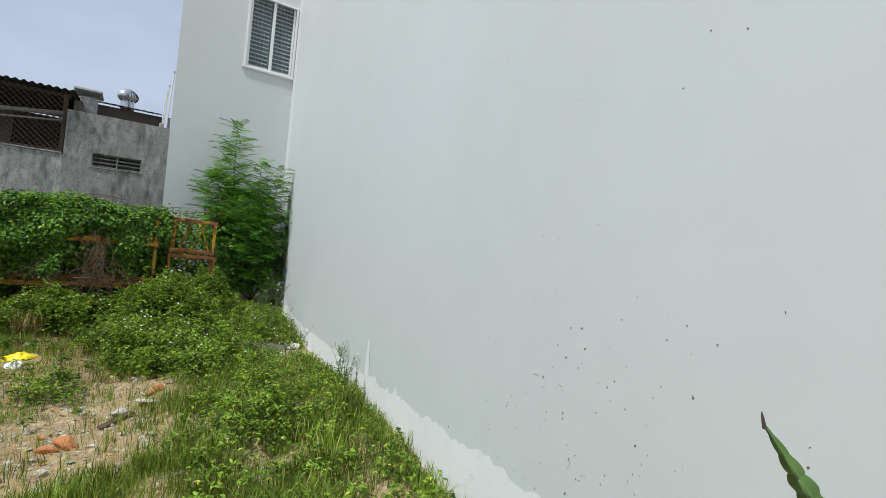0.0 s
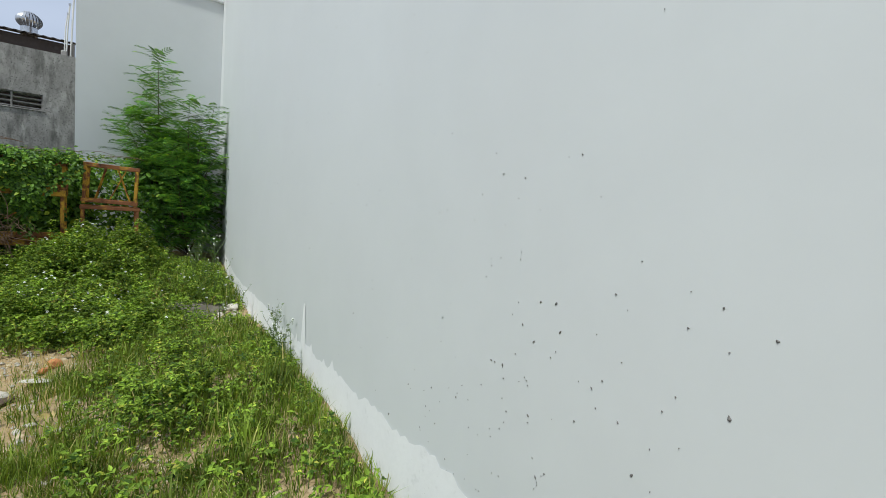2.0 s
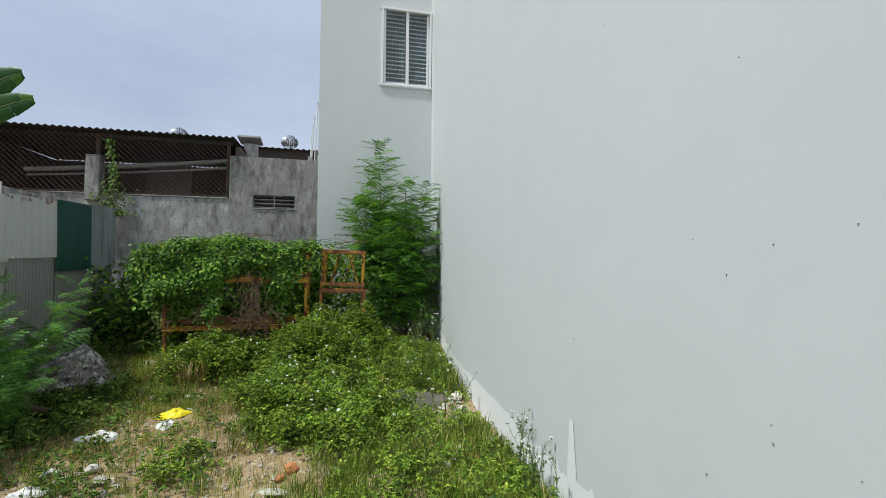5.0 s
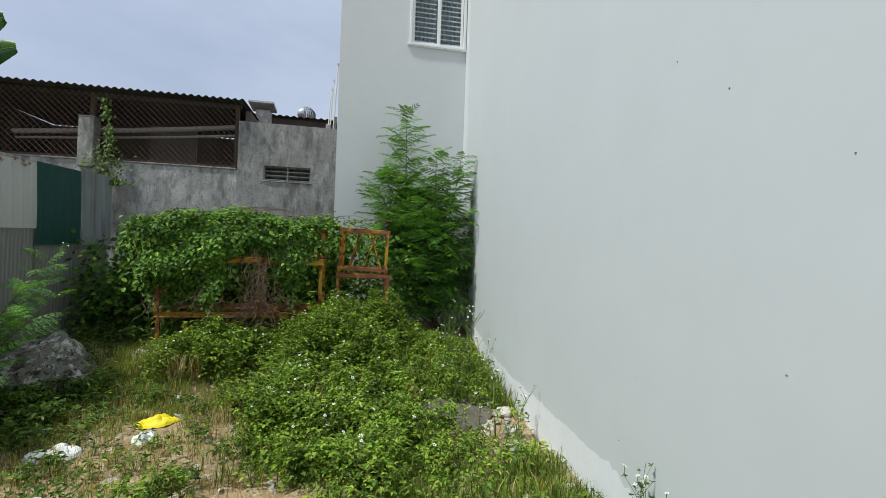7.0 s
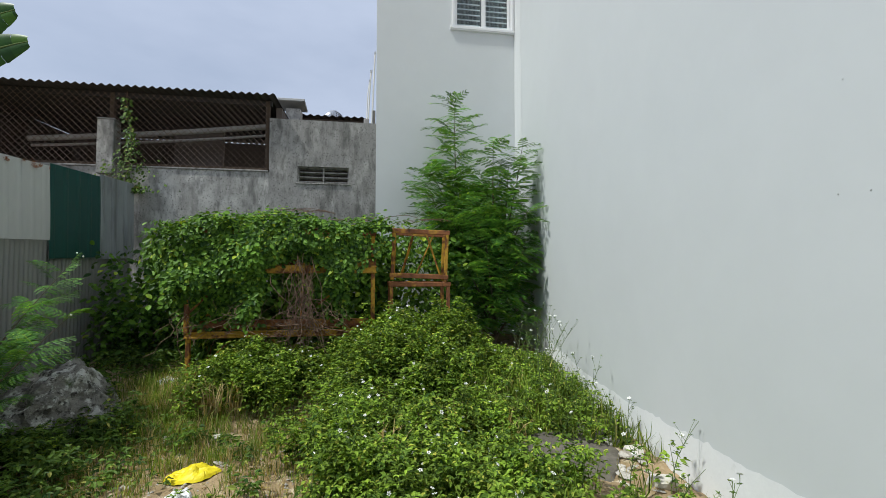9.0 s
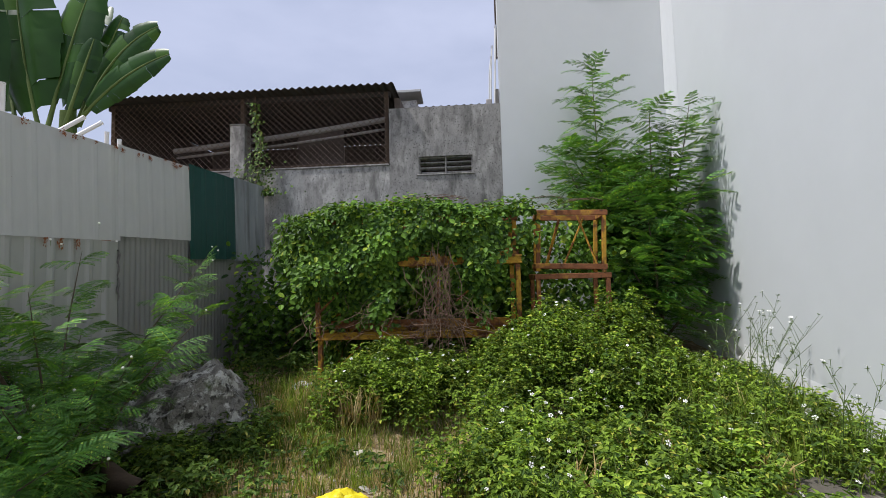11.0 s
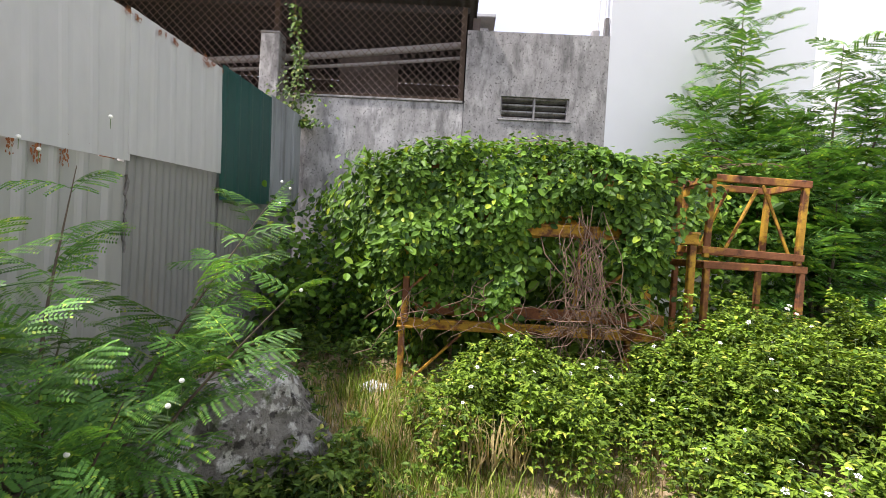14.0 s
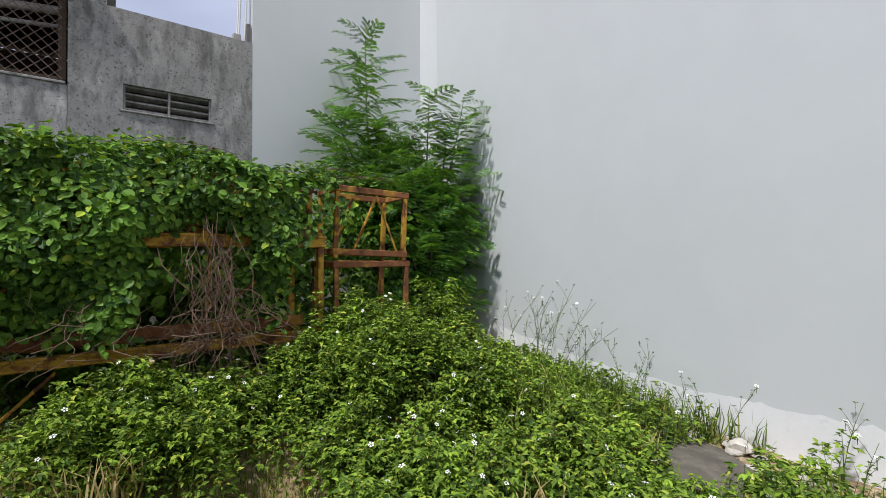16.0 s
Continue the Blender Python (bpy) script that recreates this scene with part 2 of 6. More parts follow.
DRY_STEM = material("dry_vine_stem", (0.25, 0.165, 0.115), (0.12, 0.075, 0.055), 0.9, grain=60, patch=8, bump=0.4)
BARK = material("brown_bark", (0.13, 0.10, 0.07), (0.07, 0.055, 0.04), 0.9, grain=40, patch=5, bump=0.6)
GREEN_STEM = material("green_stem", (0.13, 0.19, 0.05), (0.09, 0.14, 0.04), 0.7, grain=40, patch=5, bump=0.2)
PETAL = material("white_petal", (0.85, 0.85, 0.80), (0.80, 0.80, 0.74), 0.6, grain=40, patch=5, bump=0.1)
CACTUS = material("cactus_skin", (0.06, 0.12, 0.025), (0.10, 0.19, 0.04), 0.4, grain=30, patch=6, bump=0.2, spec=0.5)
BOTTLE_GREEN = material("pale_green_plastic", (0.34, 0.50, 0.42), (0.26, 0.42, 0.35), 0.25, grain=30, patch=6, bump=0.1, spec=0.5)
GLASS = bpy.data.materials.new("window_glass")
GLASS.use_nodes = True
gp = GLASS.node_tree.nodes["Principled BSDF"]
gp.inputs["Base Color"].default_value, gp.inputs["Roughness"].default_value, gp.inputs["Transmission Weight"].default_value = (0.75, 0.85, 0.88, 1), 0.04, 1.0
FILM = bpy.data.materials.new("clear_plastic")
FILM.use_nodes = True
fp = FILM.node_tree.nodes["Principled BSDF"]
fp.inputs["Base Color"].default_value, fp.inputs["Roughness"].default_value, fp.inputs["Transmission Weight"].default_value, fp.inputs["IOR"].default_value = (0.88, 0.94, 0.92, 1), 0.12, 0.85, 1.15


# ---- building helpers ----
def empty(name, at, label, category, group="", kind=""):
    ob = new(name)
    ob.location, ob.empty_display_size = at, 0.1
    bpy.context.view_layer.update()
    return tagged(ob, label, category, group, kind)


def link_mesh(name, me, mat, parent=None, label="", at=None):
    me.materials.append(mat)
    ob = new(name, me)
    if parent:
        ob.parent = parent
        ob.matrix_parent_inverse = Matrix.Translation(-parent.location) if parent.type == "EMPTY" else Matrix()
    if at is not None:
        ob.matrix_basis = at
    return tagged(ob, label)


def part(name, bm, mat, parent=None, label="", at=None, smooth=False):
    """Links a bmesh as one mesh object under a thing."""
    me = bpy.data.meshes.new(name)
    for f in bm.faces:
        f.smooth = smooth
    bm.to_mesh(me)
    bm.free()
    return link_mesh(name, me, mat, parent, label, at)


def array_mesh(name, sets, mat, parent=None, label="", smooth=False):
    """One mesh from sets of (vertices n x 3, faces m x k)."""
    me = bpy.data.meshes.new(name)
    vs, loops, starts, off, pos = [], [], [], 0, 0
    for v, f in sets:
        v, f = np.asarray(v, dtype=np.float32), np.asarray(f, dtype=np.int32)
        vs.append(v)
        loops.append((f + off).ravel())
        starts.append(pos + np.arange(len(f), dtype=np.int32) * f.shape[1])
        off += len(v)
        pos += f.size
    v, lo, st = np.concatenate(vs), np.concatenate(loops), np.concatenate(starts)
    me.vertices.add(len(v))
    me.vertices.foreach_set("co", v.ravel())
    me.loops.add(len(lo))
    me.loops.foreach_set("vertex_index", lo)
    me.polygons.add(len(st))
    me.polygons.foreach_set("loop_start", st)
    me.update(calc_edges=True)
    me.validate()
    me.polygons.foreach_set("use_smooth", np.full(len(me.polygons), bool(smooth)))
    return link_mesh(name, me, mat, parent, label)


def box(bm, size, at=(0, 0, 0), turn=None, bevel=0.0):
    m = Matrix.Translation(at) @ (turn.to_4x4() if turn else Matrix()) @ Matrix.Diagonal((*size, 1))
    made = bmesh.ops.create_cube(bm, size=1.0, matrix=m)
    if bevel:
        edges = list({e for v in made["verts"] for e in v.link_edges})
        bmesh.ops.bevel(bm, geom=edges, offset=bevel, segments=1, affect="EDGES", profile=0.7)
    return bm


def bar(name, a, b, w, d, mat, parent, label="", bevel=0.004):
    """A bar of w x d from a to b."""
    a, b = Vector(a), Vector(b)
    q = (b - a).to_track_quat("Z", "Y").to_matrix()
    return part(name, box(bmesh.new(), (w, d, (b - a).length), (a + b) / 2, q, bevel), mat, parent, label)


def tube(points, radii, n=6):
    """(vertices, quads) of a tube along points."""
    pts = [Vector(p) for p in points]
    v, f = [], []
    for i, p in enumerate(pts):
        d = (pts[min(i + 1, len(pts) - 1)] - pts[max(i - 1, 0)]).normalized()
        s = d.cross(Vector((0.31, 0.17, 0.94))).normalized() if abs(d.z) < 0.98 else Vector((1, 0, 0))
        u = d.cross(s).normalized()
        r = radii[i] if hasattr(radii, "__len__") else radii
        for k in range(n):
            c, w = math.cos(2 * math.pi * k / n), math.sin(2 * math.pi * k / n)
            v.append(tuple(p + (s * c + u * w) * r))
    for i in range(len(pts) - 1):
        for k in range(n):
            k2 = (k + 1) % n
            f.append((i * n + k, i * n + k2, (i + 1) * n + k2, (i + 1) * n + k))
    return np.array(v), np.array(f)


def sheet(width, height, profile, steps, thick=0.0015, wave=0.0, rng=None):
    """A ribbed metal sheet in its own x-z plane, ribs upright; profile(x) gives the depth. Quads with both faces."""
    rows = 6
    v, f = [], []
    ph = rng.uniform(0, 6) if rng else 0
    for side in (0, 1):
        for j in range(rows + 1):
            for i in range(steps + 1):
                x, z = width * i / steps, height * j / rows
                bend = wave * math.sin(3.1 * x + ph) * math.sin(2.3 * z + ph * 0.7)
                v.append((x, profile(x) + bend + (thick if side else -thick), z))
    n = (rows + 1) * (steps + 1)
    for j in range(rows):
        for i in range(steps):
            a = j * (steps + 1) + i
            f.append((a, a + 1, a + steps + 2, a + steps + 1))
            f.append((n + a + 1, n + a, n + a + steps + 1, n + a + steps + 2))
    for j in range(rows):
        for i in (0, steps):
            a, b = j * (steps + 1) + i, (j + 1) * (steps + 1) + i
            f.append((a, b, n + b, n + a))
    for i in range(steps):
        for j in (0, rows):
            a = j * (steps + 1) + i
            f.append((a, n + a, n + a + 1, a + 1))
    return np.array(v), np.array(f)


def ribs(pitch, depth):
    def profile(x):
        u = (x / pitch) % 1.0
        return depth * (min(u / 0.12, 1.0) if u < 0.3 else max(1 - (u - 0.3) / 0.12, 0.0))
    return profile


def waves(pitch, depth):
    return lambda x: depth * 0.5 * (1 - math.cos(2 * math.pi * x / pitch))


def lerp_table(table, q):
    xs, ys = zip(*table)
    return np.interp(q, xs, ys)


# ---- ground ----
LEFT_H = ((-8, 0.0), (1, -0.02), (3, -0.12), (5, -0.25), (7, -0.21), (8.4, -0.22), (9.3, 0.0), (9.8, 0.06), (13, 0.1))
RIGHT_H = ((-8, 0.05), (0, 0.07), (3.8, 0.08), (6.0, -0.01), (6.9, -0.1), (8.3, -0.05), (9.8, 0.15), (13, 0.2))


def ground_z(x, y):
    x, y = np.asarray(x, float), np.asarray(y, float)
    s = np.clip((x + 0.8) / 2.4, 0, 1)
    s = s * s * (3 - 2 * s)
    z = lerp_table(LEFT_H, y) * (1 - s) + lerp_table(RIGHT_H, y) * s
    z = z + 0.45 * np.exp(-((x - 0.52) / 0.82) ** 2 - ((y - 8.95) / 0.8) ** 2)
    z = z + 0.022 * np.sin(2.1 * x + 1.3 * y) + 0.016 * np.sin(4.7 * y - 3.1 * x) + 0.008 * np.sin(11 * x + 3) * np.sin(9.3 * y)
    fade = np.clip((np.maximum(np.abs(x) - 12, np.abs(y - 2) - 14)) / 10, 0, 1)
    return z * (1 - fade)


def build_ground():
    near = np.concatenate([-np.geomspace(1500, 12, 14), np.arange(-11, -5, 1.0), np.arange(-5, 3.6, 0.075), np.arange(4, 12, 1.0), np.geomspace(12, 1500, 14)])
    nearer = np.concatenate([-np.geomspace(1500, 12, 14), np.arange(-11, -2, 1.0), np.arange(-2, 12.6, 0.075), np.arange(13, 20, 1.0), np.geomspace(20, 1500, 14)])
    gx, gy = np.meshgrid(near, nearer)
    rng = np.random.default_rng(3)
    gz = ground_z(gx, gy)
    inside = (np.abs(gx) < 5) & (gy > -2) & (gy < 12.6)
    gz = gz + inside * rng.normal(0, 0.011, gz.shape)
    nx, ny = len(near), len(nearer)
    idx = np.arange(nx * ny).reshape(ny, nx)
    quads = np.stack([idx[:-1, :-1], idx[:-1, 1:], idx[1:, 1:], idx[1:, :-1]], -1).reshape(-1, 4)
    ob = array_mesh("ground", [(np.stack([gx, gy, gz], -1).reshape(-1, 3), quads)], SOIL, None, smooth=True)
    tagged(ob, "sandy soil of the empty lot with gravel", "ground", kind="structure")


build_ground()


# ---- white house: side wall and window wall ----
BACK_Y = 12.07
SLANT = 0.0955


def wall_x(y):
    return 1.55 + SLANT * y


def wall_piece(name, corners, thick, z0, z1, mat, label):
    """A straight wall with its visible face from corner a to corner b, thickness away from the face."""
    (ax, ay), (bx, by) = corners
    d = Vector((bx - ax, by - ay, 0))
    n = Vector((d.y, -d.x, 0)).normalized() * thick
    bm = bmesh.new()
    vs = [bm.verts.new((p[0], p[1], z)) for z in (z0, z1) for p in ((ax, ay), (bx, by), (bx + n.x, by + n.y), (ax + n.x, ay + n.y))]
    for q in ((3, 2, 1, 0), (4, 5, 6, 7), (0, 1, 5, 4), (1, 2, 6, 5), (2, 3, 7, 6), (3, 0, 4, 7)):
        bm.faces.new([vs[i] for i in q])
    bmesh.ops.recalc_face_normals(bm, faces=bm.faces)
    return tagged(part(name, bm, mat), label, "wall", kind="structure")


wall_piece("wall_east", ((wall_x(BACK_Y + 0.3), BACK_Y + 0.3), (wall_x(-7), -7)), -0.22, -0.6, 12.5, PAINT, "pale grey painted plaster side wall of the house")
WX0, WX1, WZ0, WZ1 = 1.475, 2.655, 6.09, 7.98


def window_wall():
    x0, x1 = 0.02, wall_x(BACK_Y) - 0.002
    bm = bmesh.new()
    for a, b, c, d in ((x0, WX0, -0.6, 12.5), (WX1, x1, -0.6, 12.5), (WX0, WX1, -0.6, WZ0), (WX0, WX1, WZ1, 12.5)):
        box(bm, (b - a, 0.22, d - c), ((a + b) / 2, BACK_Y + 0.11, (c + d) / 2))
    bmesh.ops.remove_doubles(bm, verts=bm.verts, dist=0.0005)
    tagged(part("wall_north", bm, PAINT), "pale grey painted plaster rear wall with a window", "wall", kind="structure")
    # Unseen wall added behind the curtain, coloured dark for the room's shade.
    tagged(part("wall_inner", box(bmesh.new(), (2.6, 0.1, 3.0), (1.36, BACK_Y + 1.2, 7.0)), SHED_DARK), "dark inner wall added behind the window", "wall", kind="structure")


window_wall()


def window():
    w = empty("window_1", ((WX0 + WX1) / 2, BACK_Y, WZ0), "white sliding window with security bars and curtains", "window", kind="structure")
    y = BACK_Y
    cx, cz, ww, hh = (WX0 + WX1) / 2, (WZ0 + WZ1) / 2, WX1 - WX0, WZ1 - WZ0
    for name, size, at in (("window_frame", (ww + 0.1, 0.08, 0.05), (cx - 0.01, y - 0.012, WZ0 - 0.0)), ("window_frame", (ww + 0.1, 0.08, 0.05), (cx - 0.01, y - 0.012, WZ1)),
                           ("window_frame", (0.05, 0.08, hh - 0.05), (WX0, y - 0.012, cz)), ("window_frame", (0.05, 0.08, hh - 0.05), (WX1, y - 0.012, cz)),
                           ("mullion", (0.07, 0.06, hh - 0.05), (cx + 0.02, y + 0.02, cz)), ("sash", (0.05, 0.04, hh - 0.05), (WX0 + 0.06, y + 0.035, cz)),
                           ("sash", (0.05, 0.04, hh - 0.05), (WX1 - 0.06, y + 0.035, cz)), ("sash", (ww - 0.1, 0.04, 0.05), (cx, y + 0.036, WZ0 + 0.055)), ("window_sill", (ww + 0.1, 0.06, 0.02), (cx - 0.01, y - 0.012, WZ0 - 0.036))):
        part(name, box(bmesh.new(), size, at, None, 0.004), FRAME_WHITE, w)
    for k in range(2):
        c = WX0 + ww * (0.25 + 0.5 * k)
        pane = part("pane", box(bmesh.new(), (ww * 0.5 - 0.06, 0.006, hh - 0.1), (c, y + 0.04 + 0.012 * k, cz)), GLASS, w)
        pane.visible_shadow = False
    for k in range(17):
        z = WZ0 + 0.12 + k * (hh - 0.2) / 16
        for s in (0, 1):
            part("security_bar", box(bmesh.new(), (ww * 0.5 - 0.1, 0.014, 0.022), (WX0 + ww * (0.26 + 0.49 * s), y + 0.085, z)), FRAME_WHITE, w)
    v, f = [], []
    n = 90
    for i in range(n + 1):
        x = WX0 + ww * i / n
        d = 0.03 * math.sin(i * 0.95) + 0.012 * math.sin(i * 2.3)
        v += [(x, y + 0.18 + d, WZ0 - 0.05), (x, y + 0.18 + d, WZ1 + 0.05)]
        if i < n:
            f.append((2 * i, 2 * i + 2, 2 * i + 3, 2 * i + 1))
    array_mesh("curtain", [(v, f)], CURTAIN, w, "grey gathered curtain", True)


window()


def primer_band():
    """Brush-edged white primer along the foot of the side wall."""
    rng = random.Random(5)
    v, f = [], []
    ys = [-2 + 0.05 * i for i in range(240)]
    top_table = ((-2, 0.5), (1.0, 0.5), (2.0, 0.46), (2.3, 0.42), (3.2, 0.40), (3.75, 0.36), (4.6, 0.30), (5.3, 0.32), (6.4, 0.28), (7.5, 0.24), (8.6, 0.26), (9.8, 0.40))
    for i, y in enumerate(ys):
        t = float(lerp_table(top_table, y)) + (0.02 * math.sin(9 * y) + rng.uniform(-0.025, 0.02) + (0.05 * (rng.random() < 0.08))) * (1 if y < 5.2 else 0.3)
        if 3.84 < y < 3.93:
            t = 0.72
        x = wall_x(y) - 0.004
        v += [(x, y, -0.6), (x, y, t)]
        if i:
            f.append((2 * i - 2, 2 * i, 2 * i + 1, 2 * i - 1))
    tagged(array_mesh("primer_band", [(v, f)], PRIMER), "uneven white primer brushed along the wall foot", "trim", kind="structure")


primer_band()


def corner_strip():
    """A paler strip down the corner of the two house walls."""
    rng = random.Random(6)
    y1, lift, v, f = BACK_Y - 0.006, 0.002, [], []
    for k in range(140):
        z = 0.3 + 12.0 * k / 139
        e = 11.52 + 0.03 * math.sin(1.3 * z) + rng.uniform(-0.012, 0.012)
        v += [(wall_x(e) - lift, e, z), (wall_x(y1) - lift, y1, z)]
        if k:
            f.append((2 * k - 2, 2 * k - 1, 2 * k + 1, 2 * k))
    tagged(array_mesh("pale_strip", [(v, f)], PALER_GREY), "paler strip down the wall corner", "trim", kind="structure")


corner_strip()


def mud_splashes():
    rng = random.Random(8)
    sets = []
    for i in range(250):
        if i < 200:
            y, z = rng.gauss(0.95, 0.55), abs(rng.gauss(0.35, 0.75)) + 0.25
        else:
            y, z = rng.uniform(0.2, 5.5), rng.uniform(0.4, 3.0)
        r = rng.uniform(0.0012, 0.0030) * (1.6 if rng.random() < 0.15 else 1)
        n, el, tw = 7, rng.uniform(1, 2.2), rng.uniform(0, 3.14)
        ring = []
        for k in range(n):
            a = 2 * math.pi * k / n
            q = r * rng.uniform(0.6, 1.2)
            dy, dz = q * math.cos(a), q * el * math.sin(a)
            dy, dz = dy * math.cos(tw) - dz * math.sin(tw), dy * math.sin(tw) + dz * math.cos(tw)
            ring.append((wall_x(y + dy) - 0.001, y + dy, z + dz))
        ring.append((wall_x(y) - 0.005, y, z))
        sets.append((ring, [(k, (k + 1) % n, n) for k in range(n)]))
    tagged(array_mesh("mud_splashes", sets, MUD), "dark specks of dried mud on the wall", "dirt", kind="stuff")


mud_splashes()


# ---- concrete wall, shed behind it ----
def concrete_walls():
    bm = bmesh.new()
    vx0, vx1, vz0, vz1 = -1.38, -0.47, 2.99, 3.29
    for a, b, c, d in ((-1.87, vx0, -0.6, 4.14), (vx1, 0.018, -0.6, 4.14), (vx0, vx1, -0.6, vz0), (vx0, vx1, vz1, 4.14)):
        box(bm, (b - a, 0.18, d - c), ((a + b) / 2, BACK_Y + 0.09, (c + d) / 2))
    bmesh.ops.remove_doubles(bm, verts=bm.verts, dist=0.0005)
    tagged(part("wall_concrete", bm, CONCRETE), "stained bare concrete wall with a louvred vent", "wall", kind="structure")
    bm = box(bmesh.new(), (8.1, 0.16, 3.78), (-5.925, BACK_Y + 0.11, 1.28))
    tagged(part("wall_low", bm, CONCRETE_PALE), "weathered low concrete wall below chain-link mesh", "wall", kind="structure")
    tagged(part("coping", box(bmesh.new(), (8.08, 0.2, 0.03), (-5.93, BACK_Y + 0.11, 3.187), None, 0.006), CONCRETE), "mortar coping of the low wall", "trim", kind="structure")
    vent = empty("wall_vent", (-0.92, BACK_Y, 2.99), "concrete louvre vent with three slots set in the wall", "vent", kind="structure")
    for k in range(4):
        part("slat", box(bmesh.new(), (0.9, 0.10, 0.024), (-0.925, BACK_Y + 0.105, 3.01 + k * 0.087), Euler((radians(-14), 0, 0)).to_matrix(), 0.004), CONCRETE, vent)
    for x in (-1.37, -0.925, -0.48):
        part("divider", box(bmesh.new(), (0.025, 0.1, 0.296), (x, BACK_Y + 0.075, 3.14), None, 0.004), CONCRETE, vent)
    # Dark sheet added behind the slots in place of their shade.
    part("backing", box(bmesh.new(), (1.0, 0.02, 0.4), (-0.925, BACK_Y + 0.2, 3.14)), SHED_DARK, vent)
    part("vent_sill", box(bmesh.new(), (0.98, 0.03, 0.02), (-0.925, BACK_Y - 0.004, 2.978), None, 0.004), CONCRETE, vent)
    post = empty("concrete_post", (-4.5, BACK_Y, 3.2), "square concrete post rising from the low wall", "post")
    part("shaft", box(bmesh.new(), (0.26, 0.24, 0.92), (-4.5, BACK_Y + 0.06, 3.50), None, 0.012), CONCRETE_PALE, post)
    part("cap", box(bmesh.new(), (0.27, 0.25, 0.03), (-4.5, BACK_Y + 0.06, 3.975), None, 0.008), CONCRETE, post)


concrete_walls()


def shed():
    s = empty("shed", (-4.6, BACK_Y + 2, 0), "open-sided shed with a dark corrugated roof behind mesh", "shed")
    # roof sheet
    v, f = [], []
    nx = 320
    for side in (0, 1):
        for j in range(2):
            for i in range(nx + 1):
                x = -7.0 + 5.25 * i / nx
                v.append((x, BACK_Y - 0.18 + j * 3.6, 4.50 + j * 0.05 + 0.018 * math.sin(2 * math.pi * x / 0.13) + 0.012 * side + (x + 7) * 0.0))
    m = nx + 1
    for i in range(nx):
        f.append((i + 1, i, m + i, m + i + 1))
        f.append((2 * m + i, 2 * m + i + 1, 3 * m + i + 1, 3 * m + i))
        f.append((i, i + 1, 2 * m + i + 1, 2 * m + i))
    array_mesh("roof", [(v, f)], ROOF_DARK, s, "dark rusted corrugated roof", True)
    part("eave_beam", box(bmesh.new(), (5.1, 0.06, 0.09), (-4.4, BACK_Y + 0.1, 4.43), None, 0.004), ROOF_DARK, s)
    # Inner walls carry the interior's shade in their colour.
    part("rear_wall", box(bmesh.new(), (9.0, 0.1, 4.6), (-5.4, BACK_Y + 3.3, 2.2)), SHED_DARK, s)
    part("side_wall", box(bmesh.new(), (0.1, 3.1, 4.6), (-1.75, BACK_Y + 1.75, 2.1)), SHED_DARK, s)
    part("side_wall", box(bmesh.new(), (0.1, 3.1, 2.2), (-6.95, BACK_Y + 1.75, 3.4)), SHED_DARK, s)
    # Unseen slab added to close the dark interior from below.
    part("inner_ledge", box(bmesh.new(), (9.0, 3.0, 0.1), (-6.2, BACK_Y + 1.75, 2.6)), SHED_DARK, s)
    for x in (-6.85, -4.47, -1.92):
        part("upright", box(bmesh.new(), (0.07, 0.07, 1.26), (x, BACK_Y + 0.1, 3.84), None, 0.004), WOOD_OLD, s)
    part("frame_rail", box(bmesh.new(), (4.98, 0.035, 0.035), (-4.4, BACK_Y + 0.05, 3.225), None, 0.004), WOOD_OLD, s)
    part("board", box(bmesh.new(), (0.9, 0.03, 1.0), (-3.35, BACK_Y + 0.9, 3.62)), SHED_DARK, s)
    for a, b, r in (((-5.95, BACK_Y + 0.42, 3.70), (-1.9, BACK_Y + 0.42, 4.12), 0.05), ((-5.95, BACK_Y + 0.5, 3.6), (-1.9, BACK_Y + 0.5, 3.97), 0.025)):
        pts = [Vector(a).lerp(Vector(b), i / 6) + Vector((0, 0, -0.03 * math.sin(math.pi * i / 6))) for i in range(7)]
        array_mesh("pipe", [tube(pts, r, 10)], PIPE_GREY, s, "grey pipe slung inside the shed", True)
    # chain link
    sets = []
    x0, x1, z0, z1, p = -6.85, -1.92, 3.2, 4.46, 0.11
    k = x0 - (z1 - z0)
    while k < x1:
        for sgn in (1, -1):
            a = (k, z0) if sgn > 0 else (k, z1)
            pts = []
            for q in (0.0, z1 - z0):
                pts.append((a[0] + q, a[1] + sgn * q))
            (ax, az), (bx, bz) = pts
            if ax < x0:
                az += sgn * (x0 - ax)
                ax = x0
            if bx > x1:
                bz -= sgn * (bx - x1)
                bx = x1
            if bx - ax > 0.02:
                sets.append(tube([(ax, BACK_Y + 0.02 + 0.006 * sgn, az), ((ax + bx) / 2, BACK_Y + 0.035 + 0.006 * sgn, (az + bz) / 2), (bx, BACK_Y + 0.02 + 0.006 * sgn, bz)], 0.0046, 4))
        k += p
    array_mesh("chain_link", sets, WIRE, s, "rusty chain-link wire mesh")


shed()


# ---- corrugated fence ----
FENCE_X = -4.05


